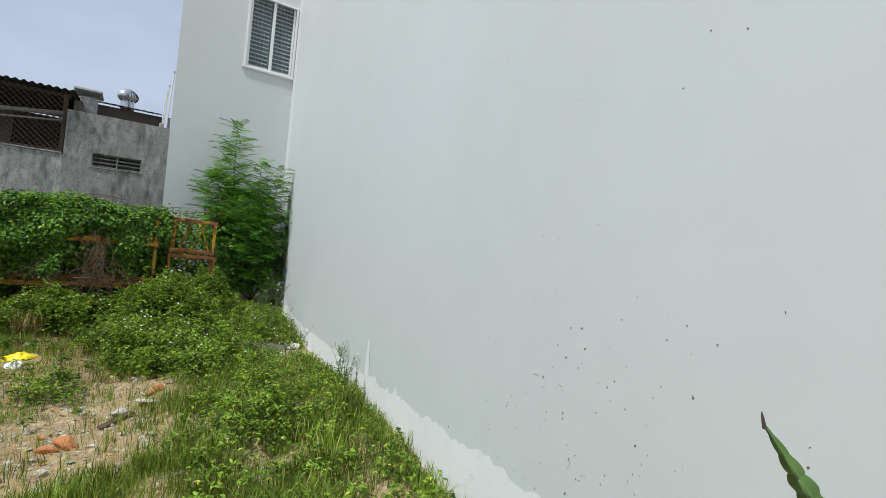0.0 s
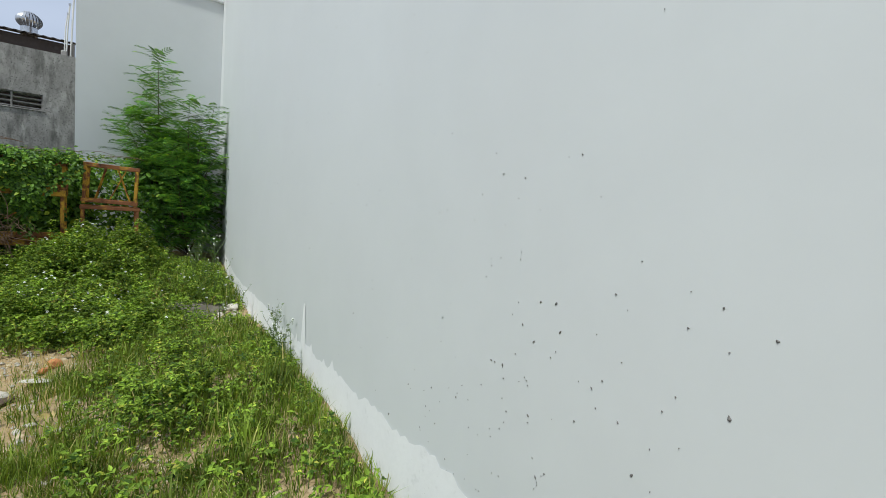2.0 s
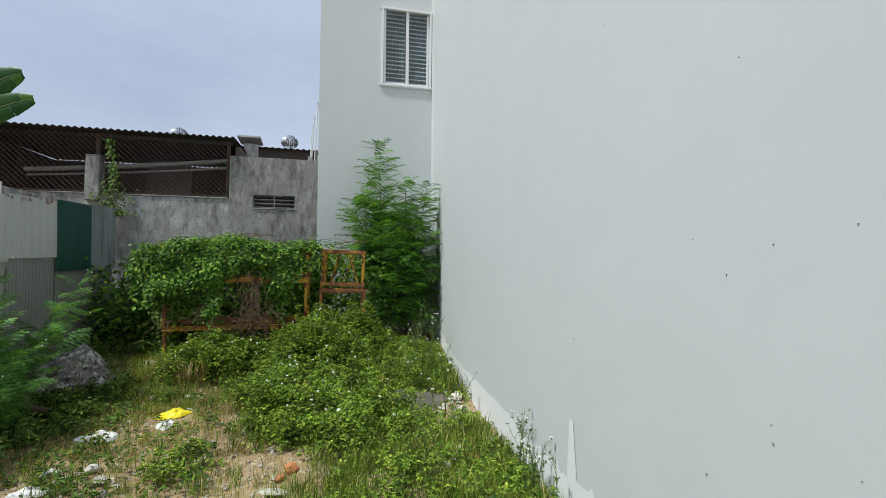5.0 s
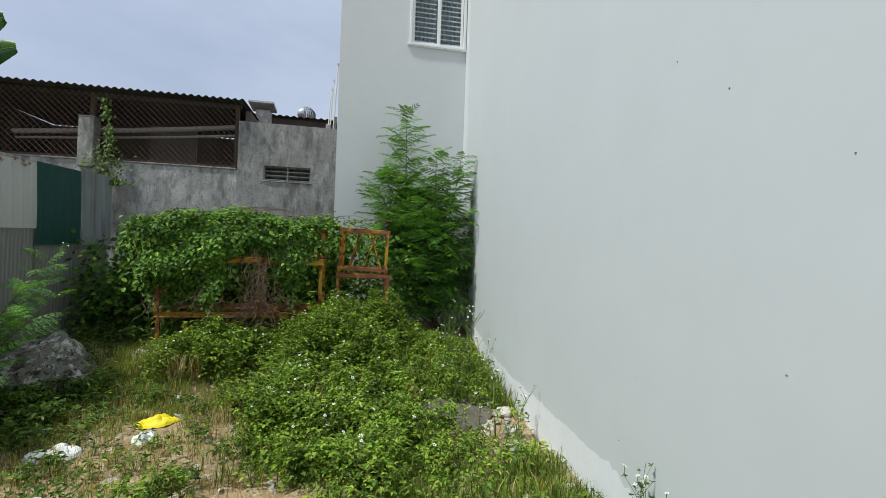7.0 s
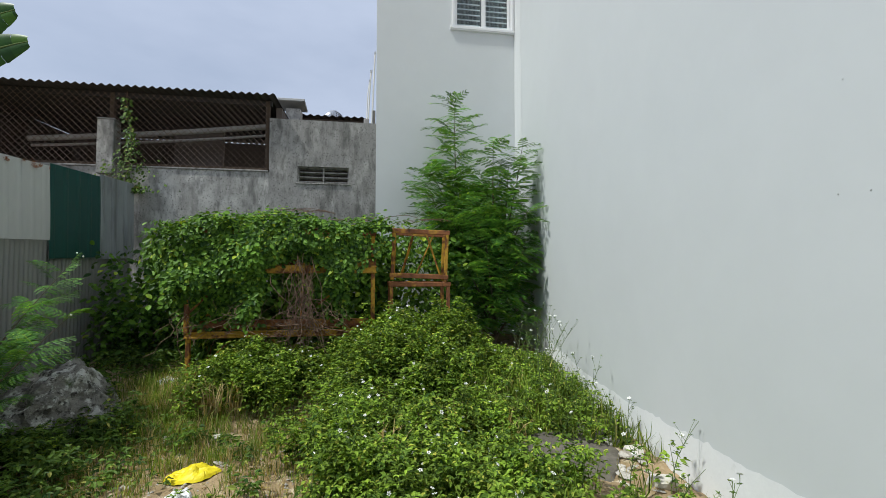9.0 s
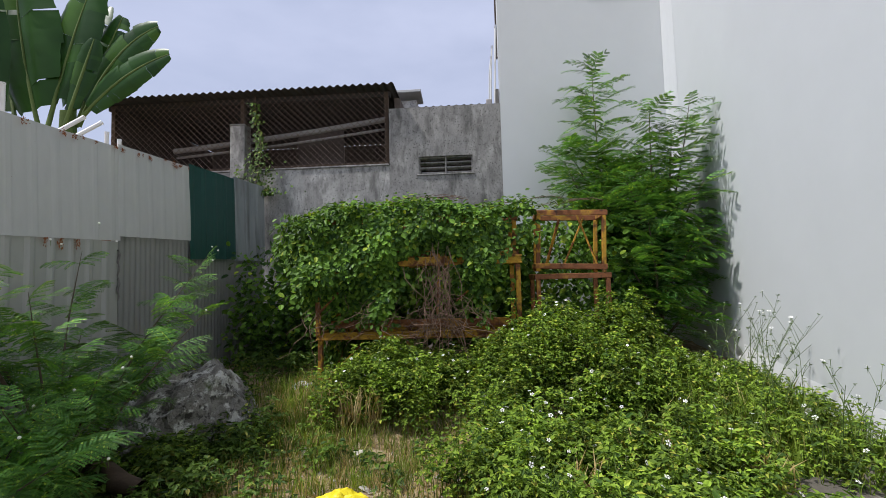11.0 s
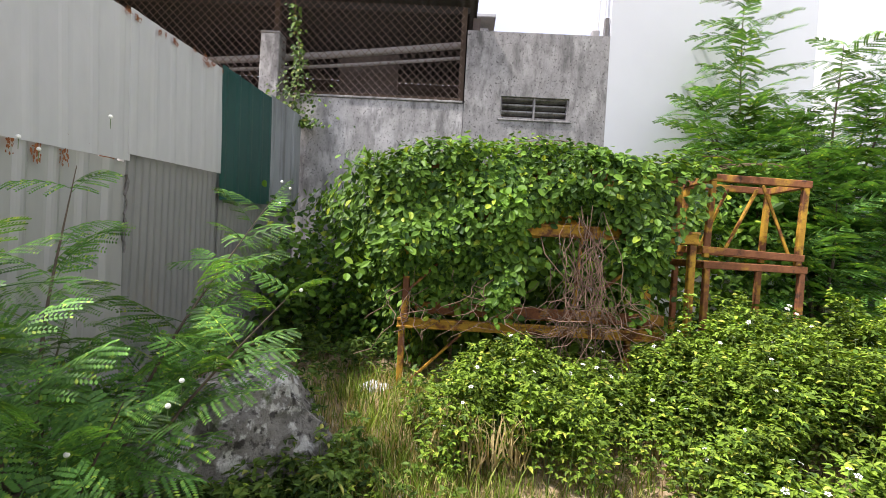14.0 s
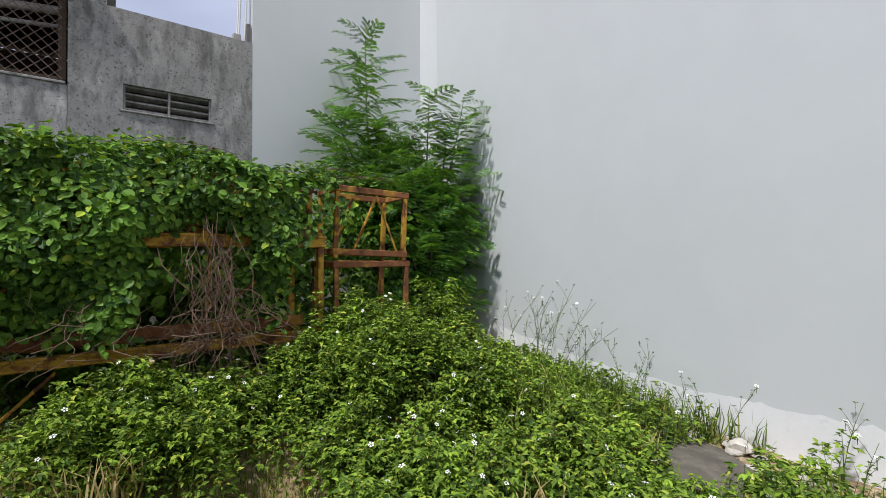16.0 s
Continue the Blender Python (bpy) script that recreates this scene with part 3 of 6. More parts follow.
def fence():
    rng = random.Random(11)
    fe = empty("fence", (FENCE_X, 6, 0), "tall patched fence of grey corrugated metal sheets", "fence", kind="structure")
    turn = Matrix.Rotation(radians(90), 4, "Z")

    def panel(name, y0, y1, z0, z1, prof, steps, mat, x=FENCE_X, wave=0.006, label="", lean=0.0):
        v, f = sheet(y1 - y0, z1 - z0, prof, steps, 0.0015, wave, rng)
        ob = array_mesh(name, [(v, f)], mat, fe, label, False)
        ob.matrix_basis = Matrix.Translation((x, y0, z0)) @ turn @ Matrix.Rotation(radians(lean), 4, "Y")
        return ob
    lower = ((-6.5, -5.3), (-5.3, -4.1), (-4.1, -2.9), (-2.9, -1.7), (-1.7, -0.5), (-0.5, 0.7), (0.7, 1.9), (1.9, 3.1), (3.1, 4.2), (4.2, 5.3), (5.3, 6.39), (6.39, 7.55), (7.55, 8.86))
    for k, (a, b) in enumerate(lower):
        panel("sheet", a, b + 0.02, -0.4, 1.66 + max(0, a - 6) * 0.03, ribs(0.19, -0.018), int((b - a) / 0.0158), STEEL_DULL, FENCE_X - 0.004 - 0.005 * (k % 2))
    # Rear lower sheets: shade of shrub and corner put into the grey.
    panel("sheet", 8.88, 10.08, -0.35, 1.86, waves(0.076, 0.018), 120, STEEL_SHADED, FENCE_X - 0.012)
    panel("sheet", 10.06, 12.02, -0.35, 1.70, waves(0.076, 0.018), 200, STEEL_SHADED, FENCE_X - 0.016)
    for a, b in ((-6.5, -4.1), (-4.1, -1.7), (-1.7, 0.7), (0.7, 3.1), (3.1, 5.3)):
        panel("sheet", a, b + 0.02, 1.60, 2.54 + rng.uniform(-0.02, 0.02), ribs(0.26, -0.012), int((b - a) / 0.0217), STEEL_BLUE, FENCE_X + 0.012)
    tilt = Matrix.Rotation(radians(2.2), 4, "X")
    for k, (name, a, b, z0, z1, prof, n, mat, lab) in enumerate((("sheet", 5.3, 6.41, 1.595, 2.53, ribs(0.27, -0.012), 50, STEEL_BLUE, "bluish ribbed sheet"), ("sheet", 6.39, 7.56, 1.625, 2.545, ribs(0.195, -0.005), 72, STEEL_GREY, ""),
                                                                  ("sheet", 7.54, 8.88, 1.665, 2.60, ribs(0.2, -0.004), 72, STEEL_GREY, ""), ("sheet", 8.86, 10.02, 1.76, 2.68, ribs(0.2, -0.004), 72, STEEL_GREY, ""),
                                                                  ("sheet", 10.0, 11.06, 1.57, 2.76, ribs(0.25, -0.006), 60, STEEL_GREEN, "dark green sheet"), ("sheet", 11.04, 12.03, 1.58, 2.83, ribs(0.35, -0.01), 60, STEEL_ZINC, "bluish galvanised sheet"))):
        ob = panel(name, a, b, z0, z1, prof, n, mat, FENCE_X + 0.016 + 0.003 * k, label=lab)
        ob.matrix_basis = Matrix.Translation((FENCE_X + 0.016 + 0.003 * k, a, z0)) @ tilt @ turn
    for z in (0.4, 1.55, 2.4):
        part("rail", box(bmesh.new(), (0.04, 18.4, 0.05), (FENCE_X - 0.06, 2.8, z), None, 0.004), RUST, fe, "rusty rail")
    for y in (-6, -3.5, -1, 1.5, 4, 6.3, 8.85, 11.2):
        part("post", box(bmesh.new(), (0.06, 0.06, 3.0), (FENCE_X - 0.11, y, 1.0), None, 0.004), RUST, fe, "rusty post")

    def rust_patch(y, z, w, h, x=FENCE_X + 0.024):
        """Flakes and short runs of rust gathered round one spot."""
        sets = []
        for q in range(3 if w < 0.03 else 34 if h < 0.2 else 130):
            cy, cz = y + rng.gauss(0, 0.22) * w, z + rng.gauss(0, 0.24) * h
            rw, rh, n = w * rng.uniform(0.04, 0.15), h * rng.uniform(0.03, 0.14), 8
            ring = [(x + 0.0001 * q, cy + rw * math.cos(2 * math.pi * k / n) * rng.uniform(0.5, 1.2), cz + rh * math.sin(2 * math.pi * k / n) * rng.uniform(0.5, 1.2)) for k in range(n)]
            ring.append((x + 0.0001 * q + 0.0003, cy, cz))
            sets.append((ring, [(k, (k + 1) % n, n) for k in range(n)]))
        array_mesh("rust_patch", sets, RUST, fe, "flaking orange rust")
    for y, z, w, h in ((6.46, 1.54, 0.055, 0.2), (6.495, 1.41, 0.06, 0.22), (6.50, 1.18, 0.04, 0.21), (6.53, 0.44, 0.07, 0.25), (6.56, 0.24, 0.075, 0.34), (6.05, 1.40, 0.04, 0.05), (7.56, 1.62, 0.04, 0.10), (8.22, 1.66, 0.06, 0.13), (8.38, 1.66, 0.06, 0.13), (8.08, 1.66, 0.05, 0.09), (6.42, 1.1, 0.02, 0.12)):
        rust_patch(y, z, w, h)
    for y, z in ((7.05, 2.545), (7.18, 2.55), (7.57, 2.54), (8.2, 2.60), (8.4, 2.615), (8.86, 2.63), (9.5, 2.69), (9.65, 2.70), (7.53, 2.48)):
        rust_patch(y, z, rng.uniform(0.035, 0.075), rng.uniform(0.035, 0.07), FENCE_X + 0.044)
    for k in range(22):
        y = rng.uniform(6.45, 9.95)
        rust_patch(y, 2.53 + 0.0475 * (y - 6.45) + rng.uniform(-0.03, 0.0), rng.uniform(0.03, 0.09), rng.uniform(0.03, 0.06), FENCE_X + 0.046)
    for k in range(30):
        rust_patch(rng.uniform(5.2, 9.8), rng.choice((1.74, 2.1, 2.45)) + rng.uniform(-0.03, 0.03), 0.012, 0.012, FENCE_X + 0.046)
    crack = [(FENCE_X + 0.012, 8.87 + 0.012 * math.sin(k * 1.9), 1.12 + 0.042 * k) for k in range(13)]
    array_mesh("torn_edge", [tube(crack, [0.006 + 0.007 * math.sin(k * 2.7) ** 2 for k in range(13)], 5)], MUD, fe, "dark torn joint")


fence()


# ---- plants: arrays of leaves ----
VINE_LEAF = leaf_material("vine_leaf", (0.021, 0.062, 0.011), (0.165, 0.315, 0.036), (0.38, 0.47, 0.045), 0.07, 0.2, 0.5)
WEED_LEAF = leaf_material("weed_leaf", (0.036, 0.086, 0.012), (0.285, 0.425, 0.046), (0.50, 0.50, 0.085), 0.08, 0.2, 0.6, (4.5, 0.55, 1.4))
# Darker weed green with the fence's shade in it; stalks and creeper share it.
SHADE_LEAF = leaf_material("shade_green_leaf", (0.025, 0.06, 0.012), (0.14, 0.235, 0.035), (0.36, 0.36, 0.09), 0.08, 0.22, 0.55)
FEATHER_LEAF = leaf_material("feather_leaf", (0.060, 0.155, 0.035), (0.125, 0.275, 0.052), (0.34, 0.46, 0.06), 0.10, 0.26, 0.5, (4.0, 0.34, 1.8))
GRASS_BLADE = leaf_material("grass_blade", (0.065, 0.12, 0.013), (0.225, 0.31, 0.042), (0.46, 0.39, 0.16), 0.14, 0.25, 0.55, (3.5, 0.55, 1.4))
STRAW = leaf_material("dry_grass", (0.36, 0.275, 0.11), (0.52, 0.42, 0.20), (0.22, 0.15, 0.07), 0.2, 0.25, 0.8)
BANANA_LEAF = leaf_material("banana_leaf", (0.018, 0.055, 0.016), (0.035, 0.10, 0.02), (0.07, 0.16, 0.025), 0.2, 0.25, 0.38)

OVATE = (np.array([(0, 0, 0), (-0.20, 0.16, 0.05), (-0.33, 0.48, 0.07), (-0.22, 0.82, 0.0), (0, 1.0, -0.10), (0.22, 0.82, 0.0), (0.33, 0.48, 0.07), (0.20, 0.16, 0.05)]),
         np.array([(0, 4, 3, 2, 1), (0, 7, 6, 5, 4)]))
POINTED = (np.array([(0, 0, 0), (-0.25, 0.30, 0.07), (-0.20, 0.62, 0.03), (0, 1.0, -0.16), (0.20, 0.62, 0.03), (0.25, 0.30, 0.07)]), np.array([(0, 3, 2, 1), (0, 5, 4, 3)]))
BLADE = (np.array([(-0.013, 0, 0), (0.013, 0, 0), (-0.019, 0.38, 0.0), (0.019, 0.38, 0.0), (-0.013, 0.72, -0.22), (0.013, 0.72, -0.22), (0, 0.88, -0.55)]),
         np.array([(0, 1, 3), (0, 3, 2), (2, 3, 5), (2, 5, 4), (4, 5, 6)]))


def unit(a):
    return a / np.maximum(np.linalg.norm(a, axis=-1, keepdims=True), 1e-9)


def spread(template, pos, along, normal, scale):
    """Copies of a template (y along, z normal) as one vertex and face array."""
    tv, tf = template
    y = unit(np.asarray(along, float))
    z = np.asarray(normal, float)
    z = unit(z - y * np.sum(y * z, -1, keepdims=True))
    x = np.cross(y, z)
    s = np.asarray(scale, float).reshape(-1, 1, 1)
    v = np.asarray(pos)[:, None, :] + s * (tv[None, :, 0:1] * x[:, None, :] + tv[None, :, 1:2] * y[:, None, :] + tv[None, :, 2:3] * z[:, None, :])
    f = tf[None] + (np.arange(len(pos)) * len(tv))[:, None, None]
    return v.reshape(-1, 3), f.reshape(-1, tf.shape[1])


def weed_plants(rng, spots, heights, radii, leaf=(0.03, 0.06), count=26):
    """Leafy herbs: three-leaf sprays over a dome round each stem, and the stems."""
    pos, along, normal, size, stems = [], [], [], [], []
    for (x, y), h, r in zip(spots, heights, radii):
        z0 = float(ground_z(x, y))
        lx, ly = rng.normal(0, 0.12, 2)
        n = max(int(count * h / 0.45), 6)
        u = rng.uniform(0.12, 1.0, n) ** 0.7
        az = rng.uniform(0, 2 * np.pi, n)
        rr = r * np.sqrt(np.clip(1.05 - u ** 2, 0.02, 1)) * rng.uniform(0.35, 1.0, n)
        px, py, pz = x + lx * u * h + rr * np.cos(az), y + ly * u * h + rr * np.sin(az), z0 + h * u
        for i in range(n):
            for k in (-1, 0, 1):
                a = az[i] + k * 1.0 + rng.normal(0, 0.2)
                pos.append((px[i], py[i], pz[i]))
                along.append((math.cos(a), math.sin(a), rng.normal(0.0, 0.35)))
                tip = 0.42 * rr[i] / r
                normal.append((rng.normal(0, 0.38) + tip * math.cos(az[i]), rng.normal(0, 0.38) + tip * math.sin(az[i]), 1))
                size.append(rng.uniform(*leaf) * (1.1 if k == 0 else 0.85))
        stems.append(tube([(x, y, z0 - 0.03), (x + lx * h * 0.4, y + ly * h * 0.4, z0 + h * 0.5), (x + lx * h, y + ly * h, z0 + h * 0.95)], [0.004, 0.003, 0.0015], 3))
    return spread(POINTED, np.array(pos), np.array(along), np.array(normal), np.array(size)), stems


def scatter_in(rng, n, x0, x1, y0, y1, keep=None):
    out = []
    while len(out) < n:
        x, y = rng.uniform(x0, x1), rng.uniform(y0, y1)
        if (abs(x + 1.44) < 0.24 and -0.5 < y - 7.56 < 0.16) or ((x - 1.55) / 0.55) ** 2 + ((y - 7.08) / 0.30) ** 2 < 1:
            continue
        if x < wall_x(y) - 0.08 and (keep is None or rng.random() < keep(x, y)):
            out.append((x, y))
    return out


def soft(v, a, b):
    t = min(max((v - a) / (b - a), 0), 1)
    return t * t * (3 - 2 * t)


def weed_beds():
    rng = np.random.default_rng(21)
    # flowering herbs over the mound
    keep = lambda x, y: soft(y - 6.25 + 1.1 * soft(x, -0.5, 0.6), 0.12 * math.sin(5 * x), 0.45) * (1 - 0.85 * soft(x, 1.15, 1.4) * (1 - soft(y, 7.3, 7.7))) * (1 - soft(y, 9.45, 9.75) * (x < 1.1)) * soft(x, -0.75 + 0.3 * math.sin(3 * y), -0.3) * (1 - soft(x - 1.25 - 1.1 * soft(y, 7.2, 8.6), 0, 0.25))
    clump = lambda x, y: 0.5 + 0.5 * noise.noise(Vector((2.6 * x, 2.6 * y, 4.0)))
    spots = scatter_in(rng, 900, -0.9, 2.3, 5.1, 10.2, lambda x, y: keep(x, y) * (0.06 + soft(clump(x, y), 0.33, 0.55)) * (1 - 0.78 * soft(x, 0.7, 1.2) * (1 - soft(y, 8.5, 9.1))))
    hs = [rng.uniform(0.2, 0.46) * (0.45 + 1.15 * clump(x, y)) + 0.15 * math.exp(-((x - 0.4) / 0.7) ** 2 - ((y - 8.8) / 0.6) ** 2) - 0.25 * soft(x, 0.9, 1.6) - 0.14 * (1 - soft(y, 5.4, 6.9)) for x, y in spots]
    hs = [max(h, 0.12) for h in hs]
    leaves, stems = weed_plants(rng, spots, hs, rng.uniform(0.10, 0.2, len(spots)), (0.024, 0.050), 62)
    bed = tagged(new("flowering_weeds"), "bright green flowering weeds covering a low mound", "weeds", kind="stuff")
    array_mesh("leaves", [leaves], WEED_LEAF, bed)
    array_mesh("stems", stems, GREEN_STEM, bed)
    petals(rng, bed, [(x, y, float(ground_z(x, y)) + h) for (x, y), h in zip(spots, hs) if rng.random() < 0.32])
    # bushes before the stacked frames
    spots = scatter_in(rng, 110, -2.05, -0.5, 8.55, 9.45, lambda x, y: math.exp(-((x + 1.45) / 0.55) ** 2 - ((y - 9.05) / 0.35) ** 2)) + scatter_in(rng, 30, -0.7, 0.1, 8.5, 9.4) + scatter_in(rng, 40, -1.5, -0.6, 9.2, 9.6)
    hs = [rng.uniform(0.3, 0.5) * (1 + 0.4 * math.exp(-((x + 1.4) / 0.35) ** 2) + 0.35 * soft(x, -0.6, 0)) for x, y in spots]
    leaves, stems = weed_plants(rng, spots, hs, rng.uniform(0.12, 0.2, len(spots)), (0.024, 0.050), 66)
    bed = tagged(new("bushy_weeds"), "bushy green weeds before the rusty frames", "weeds", kind="stuff")
    array_mesh("leaves", [leaves], WEED_LEAF, bed)
    array_mesh("stems", stems, GREEN_STEM, bed)
    petals(rng, bed, [(x, y, float(ground_z(x, y)) + h) for (x, y), h in zip(spots, hs) if rng.random() < 0.3])
    # low weeds by the fence, shade put in the green, and over the rear corner
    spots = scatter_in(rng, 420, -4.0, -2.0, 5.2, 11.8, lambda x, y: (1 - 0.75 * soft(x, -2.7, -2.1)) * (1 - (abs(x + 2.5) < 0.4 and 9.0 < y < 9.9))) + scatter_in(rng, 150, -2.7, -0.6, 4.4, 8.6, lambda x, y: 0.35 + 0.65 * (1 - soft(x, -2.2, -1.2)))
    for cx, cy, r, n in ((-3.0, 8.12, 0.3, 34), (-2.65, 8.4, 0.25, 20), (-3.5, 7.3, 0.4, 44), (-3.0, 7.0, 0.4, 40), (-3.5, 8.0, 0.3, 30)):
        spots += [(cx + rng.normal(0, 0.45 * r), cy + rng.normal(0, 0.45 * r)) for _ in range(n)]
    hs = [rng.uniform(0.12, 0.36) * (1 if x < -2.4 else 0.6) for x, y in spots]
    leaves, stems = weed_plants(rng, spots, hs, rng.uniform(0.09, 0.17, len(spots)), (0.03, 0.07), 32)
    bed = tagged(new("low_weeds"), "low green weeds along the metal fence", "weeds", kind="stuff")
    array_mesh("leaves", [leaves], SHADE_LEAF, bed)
    array_mesh("stems", stems, GREEN_STEM, bed)
    # single bushes on the open ground and near the wall
    spots, hs = [], []
    for cx, cy, r, n, h in ((-0.85, 5.95, 0.30, 30, 0.33), (-1.35, 6.9, 0.25, 10, 0.2), (0.85, 3.55, 0.42, 34, 0.42), (0.55, 4.3, 0.3, 14, 0.28), (1.25, 5.9, 0.4, 26, 0.33), (1.75, 4.6, 0.3, 14, 0.24), (1.2, 4.7, 0.4, 20, 0.28), (1.9, 5.9, 0.25, 14, 0.2), (0.4, 6.1, 0.35, 20, 0.28), (1.0, 2.6, 0.3, 10, 0.22), (-0.2, 6.6, 0.35, 22, 0.32), (1.7, 7.6, 0.35, 26, 0.3), (-0.1, 9.4, 0.28, 26, 0.75), (0.15, 9.35, 0.35, 50, 0.70), (-0.35, 9.25, 0.3, 36, 0.55), (0.75, 9.35, 0.35, 36, 0.5), (0.6, 9.4, 0.42, 44, 0.5), (0.15, 9.2, 0.3, 20, 0.55), (1.1, 9.3, 0.3, 18, 0.4), (-2.85, 7.95, 0.3, 22, 0.34), (-2.45, 8.5, 0.25, 12, 0.3), (-3.3, 7.9, 0.25, 14, 0.3)):
        for _ in range(n):
            a, q = rng.uniform(0, 6.28), r * math.sqrt(rng.random())
            x, y = cx + q * math.cos(a), cy + q * math.sin(a)
            if x < wall_x(y) - 0.06:
                spots.append((x, y))
                hs.append(h * rng.uniform(0.6, 1.05) * (1.1 - 0.5 * q / r))
    for x, y in scatter_in(rng, 280, -0.3, 2.0, 0.8, 6.3, lambda x, y: soft(x - 0.16 * (y - 3), -0.1, 0.5)):
        spots.append((x, y))
        hs.append(rng.uniform(0.08, 0.24))
    for x, y in scatter_in(rng, 300, 0.6, 2.15, 6.5, 9.2, lambda x, y: soft(x, 0.6, 1.1) * (1 - 0.8 * soft(x - 0.16 * (y - 6.5), 1.3, 1.6) * (y < 7.6))):
        spots.append((x, y))
        hs.append(rng.uniform(0.14, 0.36))
    leaves, stems = weed_plants(rng, spots, hs, rng.uniform(0.07, 0.14, len(spots)), (0.024, 0.048), 36)
    bed = tagged(new("scattered_bushes"), "small leafy green bushes among the grass", "weeds", kind="stuff")
    array_mesh("leaves", [leaves], WEED_LEAF, bed)
    array_mesh("stems", stems, GREEN_STEM, bed)


def petals(rng, parent, heads):
    sets, hearts = [], []
    for x, y, z in heads:
        z += rng.uniform(0.0, 0.06)
        r, n = rng.uniform(0.010, 0.016), 5
        tilt = Euler((rng.normal(-0.3, 0.4), rng.normal(0, 0.4), rng.uniform(0, 6))).to_matrix()
        for k in range(n):
            a = 2 * math.pi * k / n
            c, s = math.cos(a), math.sin(a)
            q = [Vector((0.2 * r * c, 0.2 * r * s, 0)), Vector((0.8 * r * c - 0.42 * r * s, 0.8 * r * s + 0.42 * r * c, 0.1 * r)), Vector((1.25 * r * c, 1.25 * r * s, 0)), Vector((0.8 * r * c + 0.42 * r * s, 0.8 * r * s - 0.42 * r * c, 0.1 * r))]
            sets.append(([tuple(tilt @ p + Vector((x, y, z))) for p in q], [(0, 3, 2, 1)]))
        hearts.append(tube([(x, y, z - 0.05), (x, y, z)], [0.0012, 0.003], 4))
    array_mesh("petals", sets, PETAL, parent, "small white petals")
    array_mesh("flower_stalks", hearts, GREEN_STEM, parent)


weed_beds()


def grass():
    rng = np.random.default_rng(31)
    pos, along, normal, size = [], [], [], []

    def tuft(x, y, n, h, lean=0.5):
        z = float(ground_z(x, y)) - 0.01
        for _ in range(n):
            a = rng.uniform(0, 6.28)
            pos.append((x + rng.normal(0, 0.03), y + rng.normal(0, 0.03), z))
            k = lean * rng.random() ** 1.5
            along.append((k * math.cos(a) + rng.normal(0, 0.1), k * math.sin(a) + rng.normal(0, 0.1), 1))
            normal.append((math.cos(a), math.sin(a), 0.2))
            size.append(h * rng.uniform(0.55, 1.15))
    dense = lambda x, y: soft(x - 0.28 * math.sin(2.3 * y) - 0.16 * (y - 3) + 1.3 * (1 - soft(y, 3.1, 4.0)), -0.35, 0.5) * (1 - 0.7 * soft(y, 5.2, 6.4)) * (1 - 0.9 * soft(x - 1.2, 0, 0.3) * soft(y, 5.6, 6.1)) * (0.55 + 0.45 * math.sin(3.3 * x + 2.1 * y) ** 2)
    for x, y in scatter_in(rng, 4100, -1.8, 2.2, 0.3, 6.4, dense):
        tuft(x, y, 10, rng.uniform(0.09, 0.21) * (0.35 + 1.4 * (0.5 + 0.5 * noise.noise(Vector((2.2 * x, 2.2 * y, 9.0))))), 2.0)
    for x, y in scatter_in(rng, 260, -3.0, 1.2, -1.5, 1.6):
        tuft(x, y, 9, rng.uniform(0.08, 0.16), 0.9)
    for x, y in scatter_in(rng, 260, -1.1, 2.2, 6.1, 9.0, lambda x, y: soft(x, -0.7, 0) * (1 - 0.8 * soft(y, 7.0, 8.0) * (x < 0.6)) * (1 - 0.95 * (x > 1.2 and y < 7.7))):
        tuft(x, y, 12, rng.uniform(0.16, 0.36), 1.5)
    for x, y in scatter_in(rng, 1100, -3.2, 0.1, 3.0, 9.4, lambda x, y: (0.25 + 0.75 * math.sin(2.6 * x + 1.1 * y) ** 2) * 0.5 + 0.75 * math.exp(-((y - 8.6) / 0.7) ** 2)):
        tuft(x, y, 7, rng.uniform(0.07, 0.2), 0.9)
    for _ in range(420):
        y = rng.uniform(0.8, 5.4)
        tuft(wall_x(y) - rng.uniform(0.04, 0.28), y, 9, rng.uniform(0.07, 0.18), 1.1)
    for x, y in scatter_in(rng, 560, 0.5, 2.2, 6.9, 9.2, lambda x, y: soft(x, 0.5, 1.1)):
        tuft(x, y, 9, rng.uniform(0.12, 0.34), 2.4)
    for x, y in scatter_in(rng, 330, -2.1, 0.2, 7.5, 8.8):
        tuft(x, y, 8, rng.uniform(0.08, 0.2), 1.8)
    for x, y in scatter_in(rng, 150, -3.1, -2.2, 8.8, 10.2):
        tuft(x, y, 8, rng.uniform(0.08, 0.18), 1.5)
    for x, y in scatter_in(rng, 1300, -3.8, 1.3, -4.5, 1.4, lambda x, y: 0.2 + 0.8 * soft(y, -4, 0.5)):
        tuft(x, y, 9, rng.uniform(0.08, 0.18), 1.6)
    for x, y in scatter_in(rng, 90, -2.6, -1.7, 8.5, 9.3):
        tuft(x, y, 10, rng.uniform(0.12, 0.24), 1.2)
    for x, y in scatter_in(rng, 650, -2.5, 0.5, 4.6, 8.3, lambda x, y: soft(0.5 + 0.5 * noise.noise(Vector((1.8 * x, 1.8 * y, 2.0))), 0.4, 0.6)):
        tuft(x, y, 8, rng.uniform(0.06, 0.16), 1.8)
    for x, y in scatter_in(rng, 320, -2.9, -1.5, 8.3, 9.8):
        tuft(x, y, 9, rng.uniform(0.1, 0.24), 1.9)
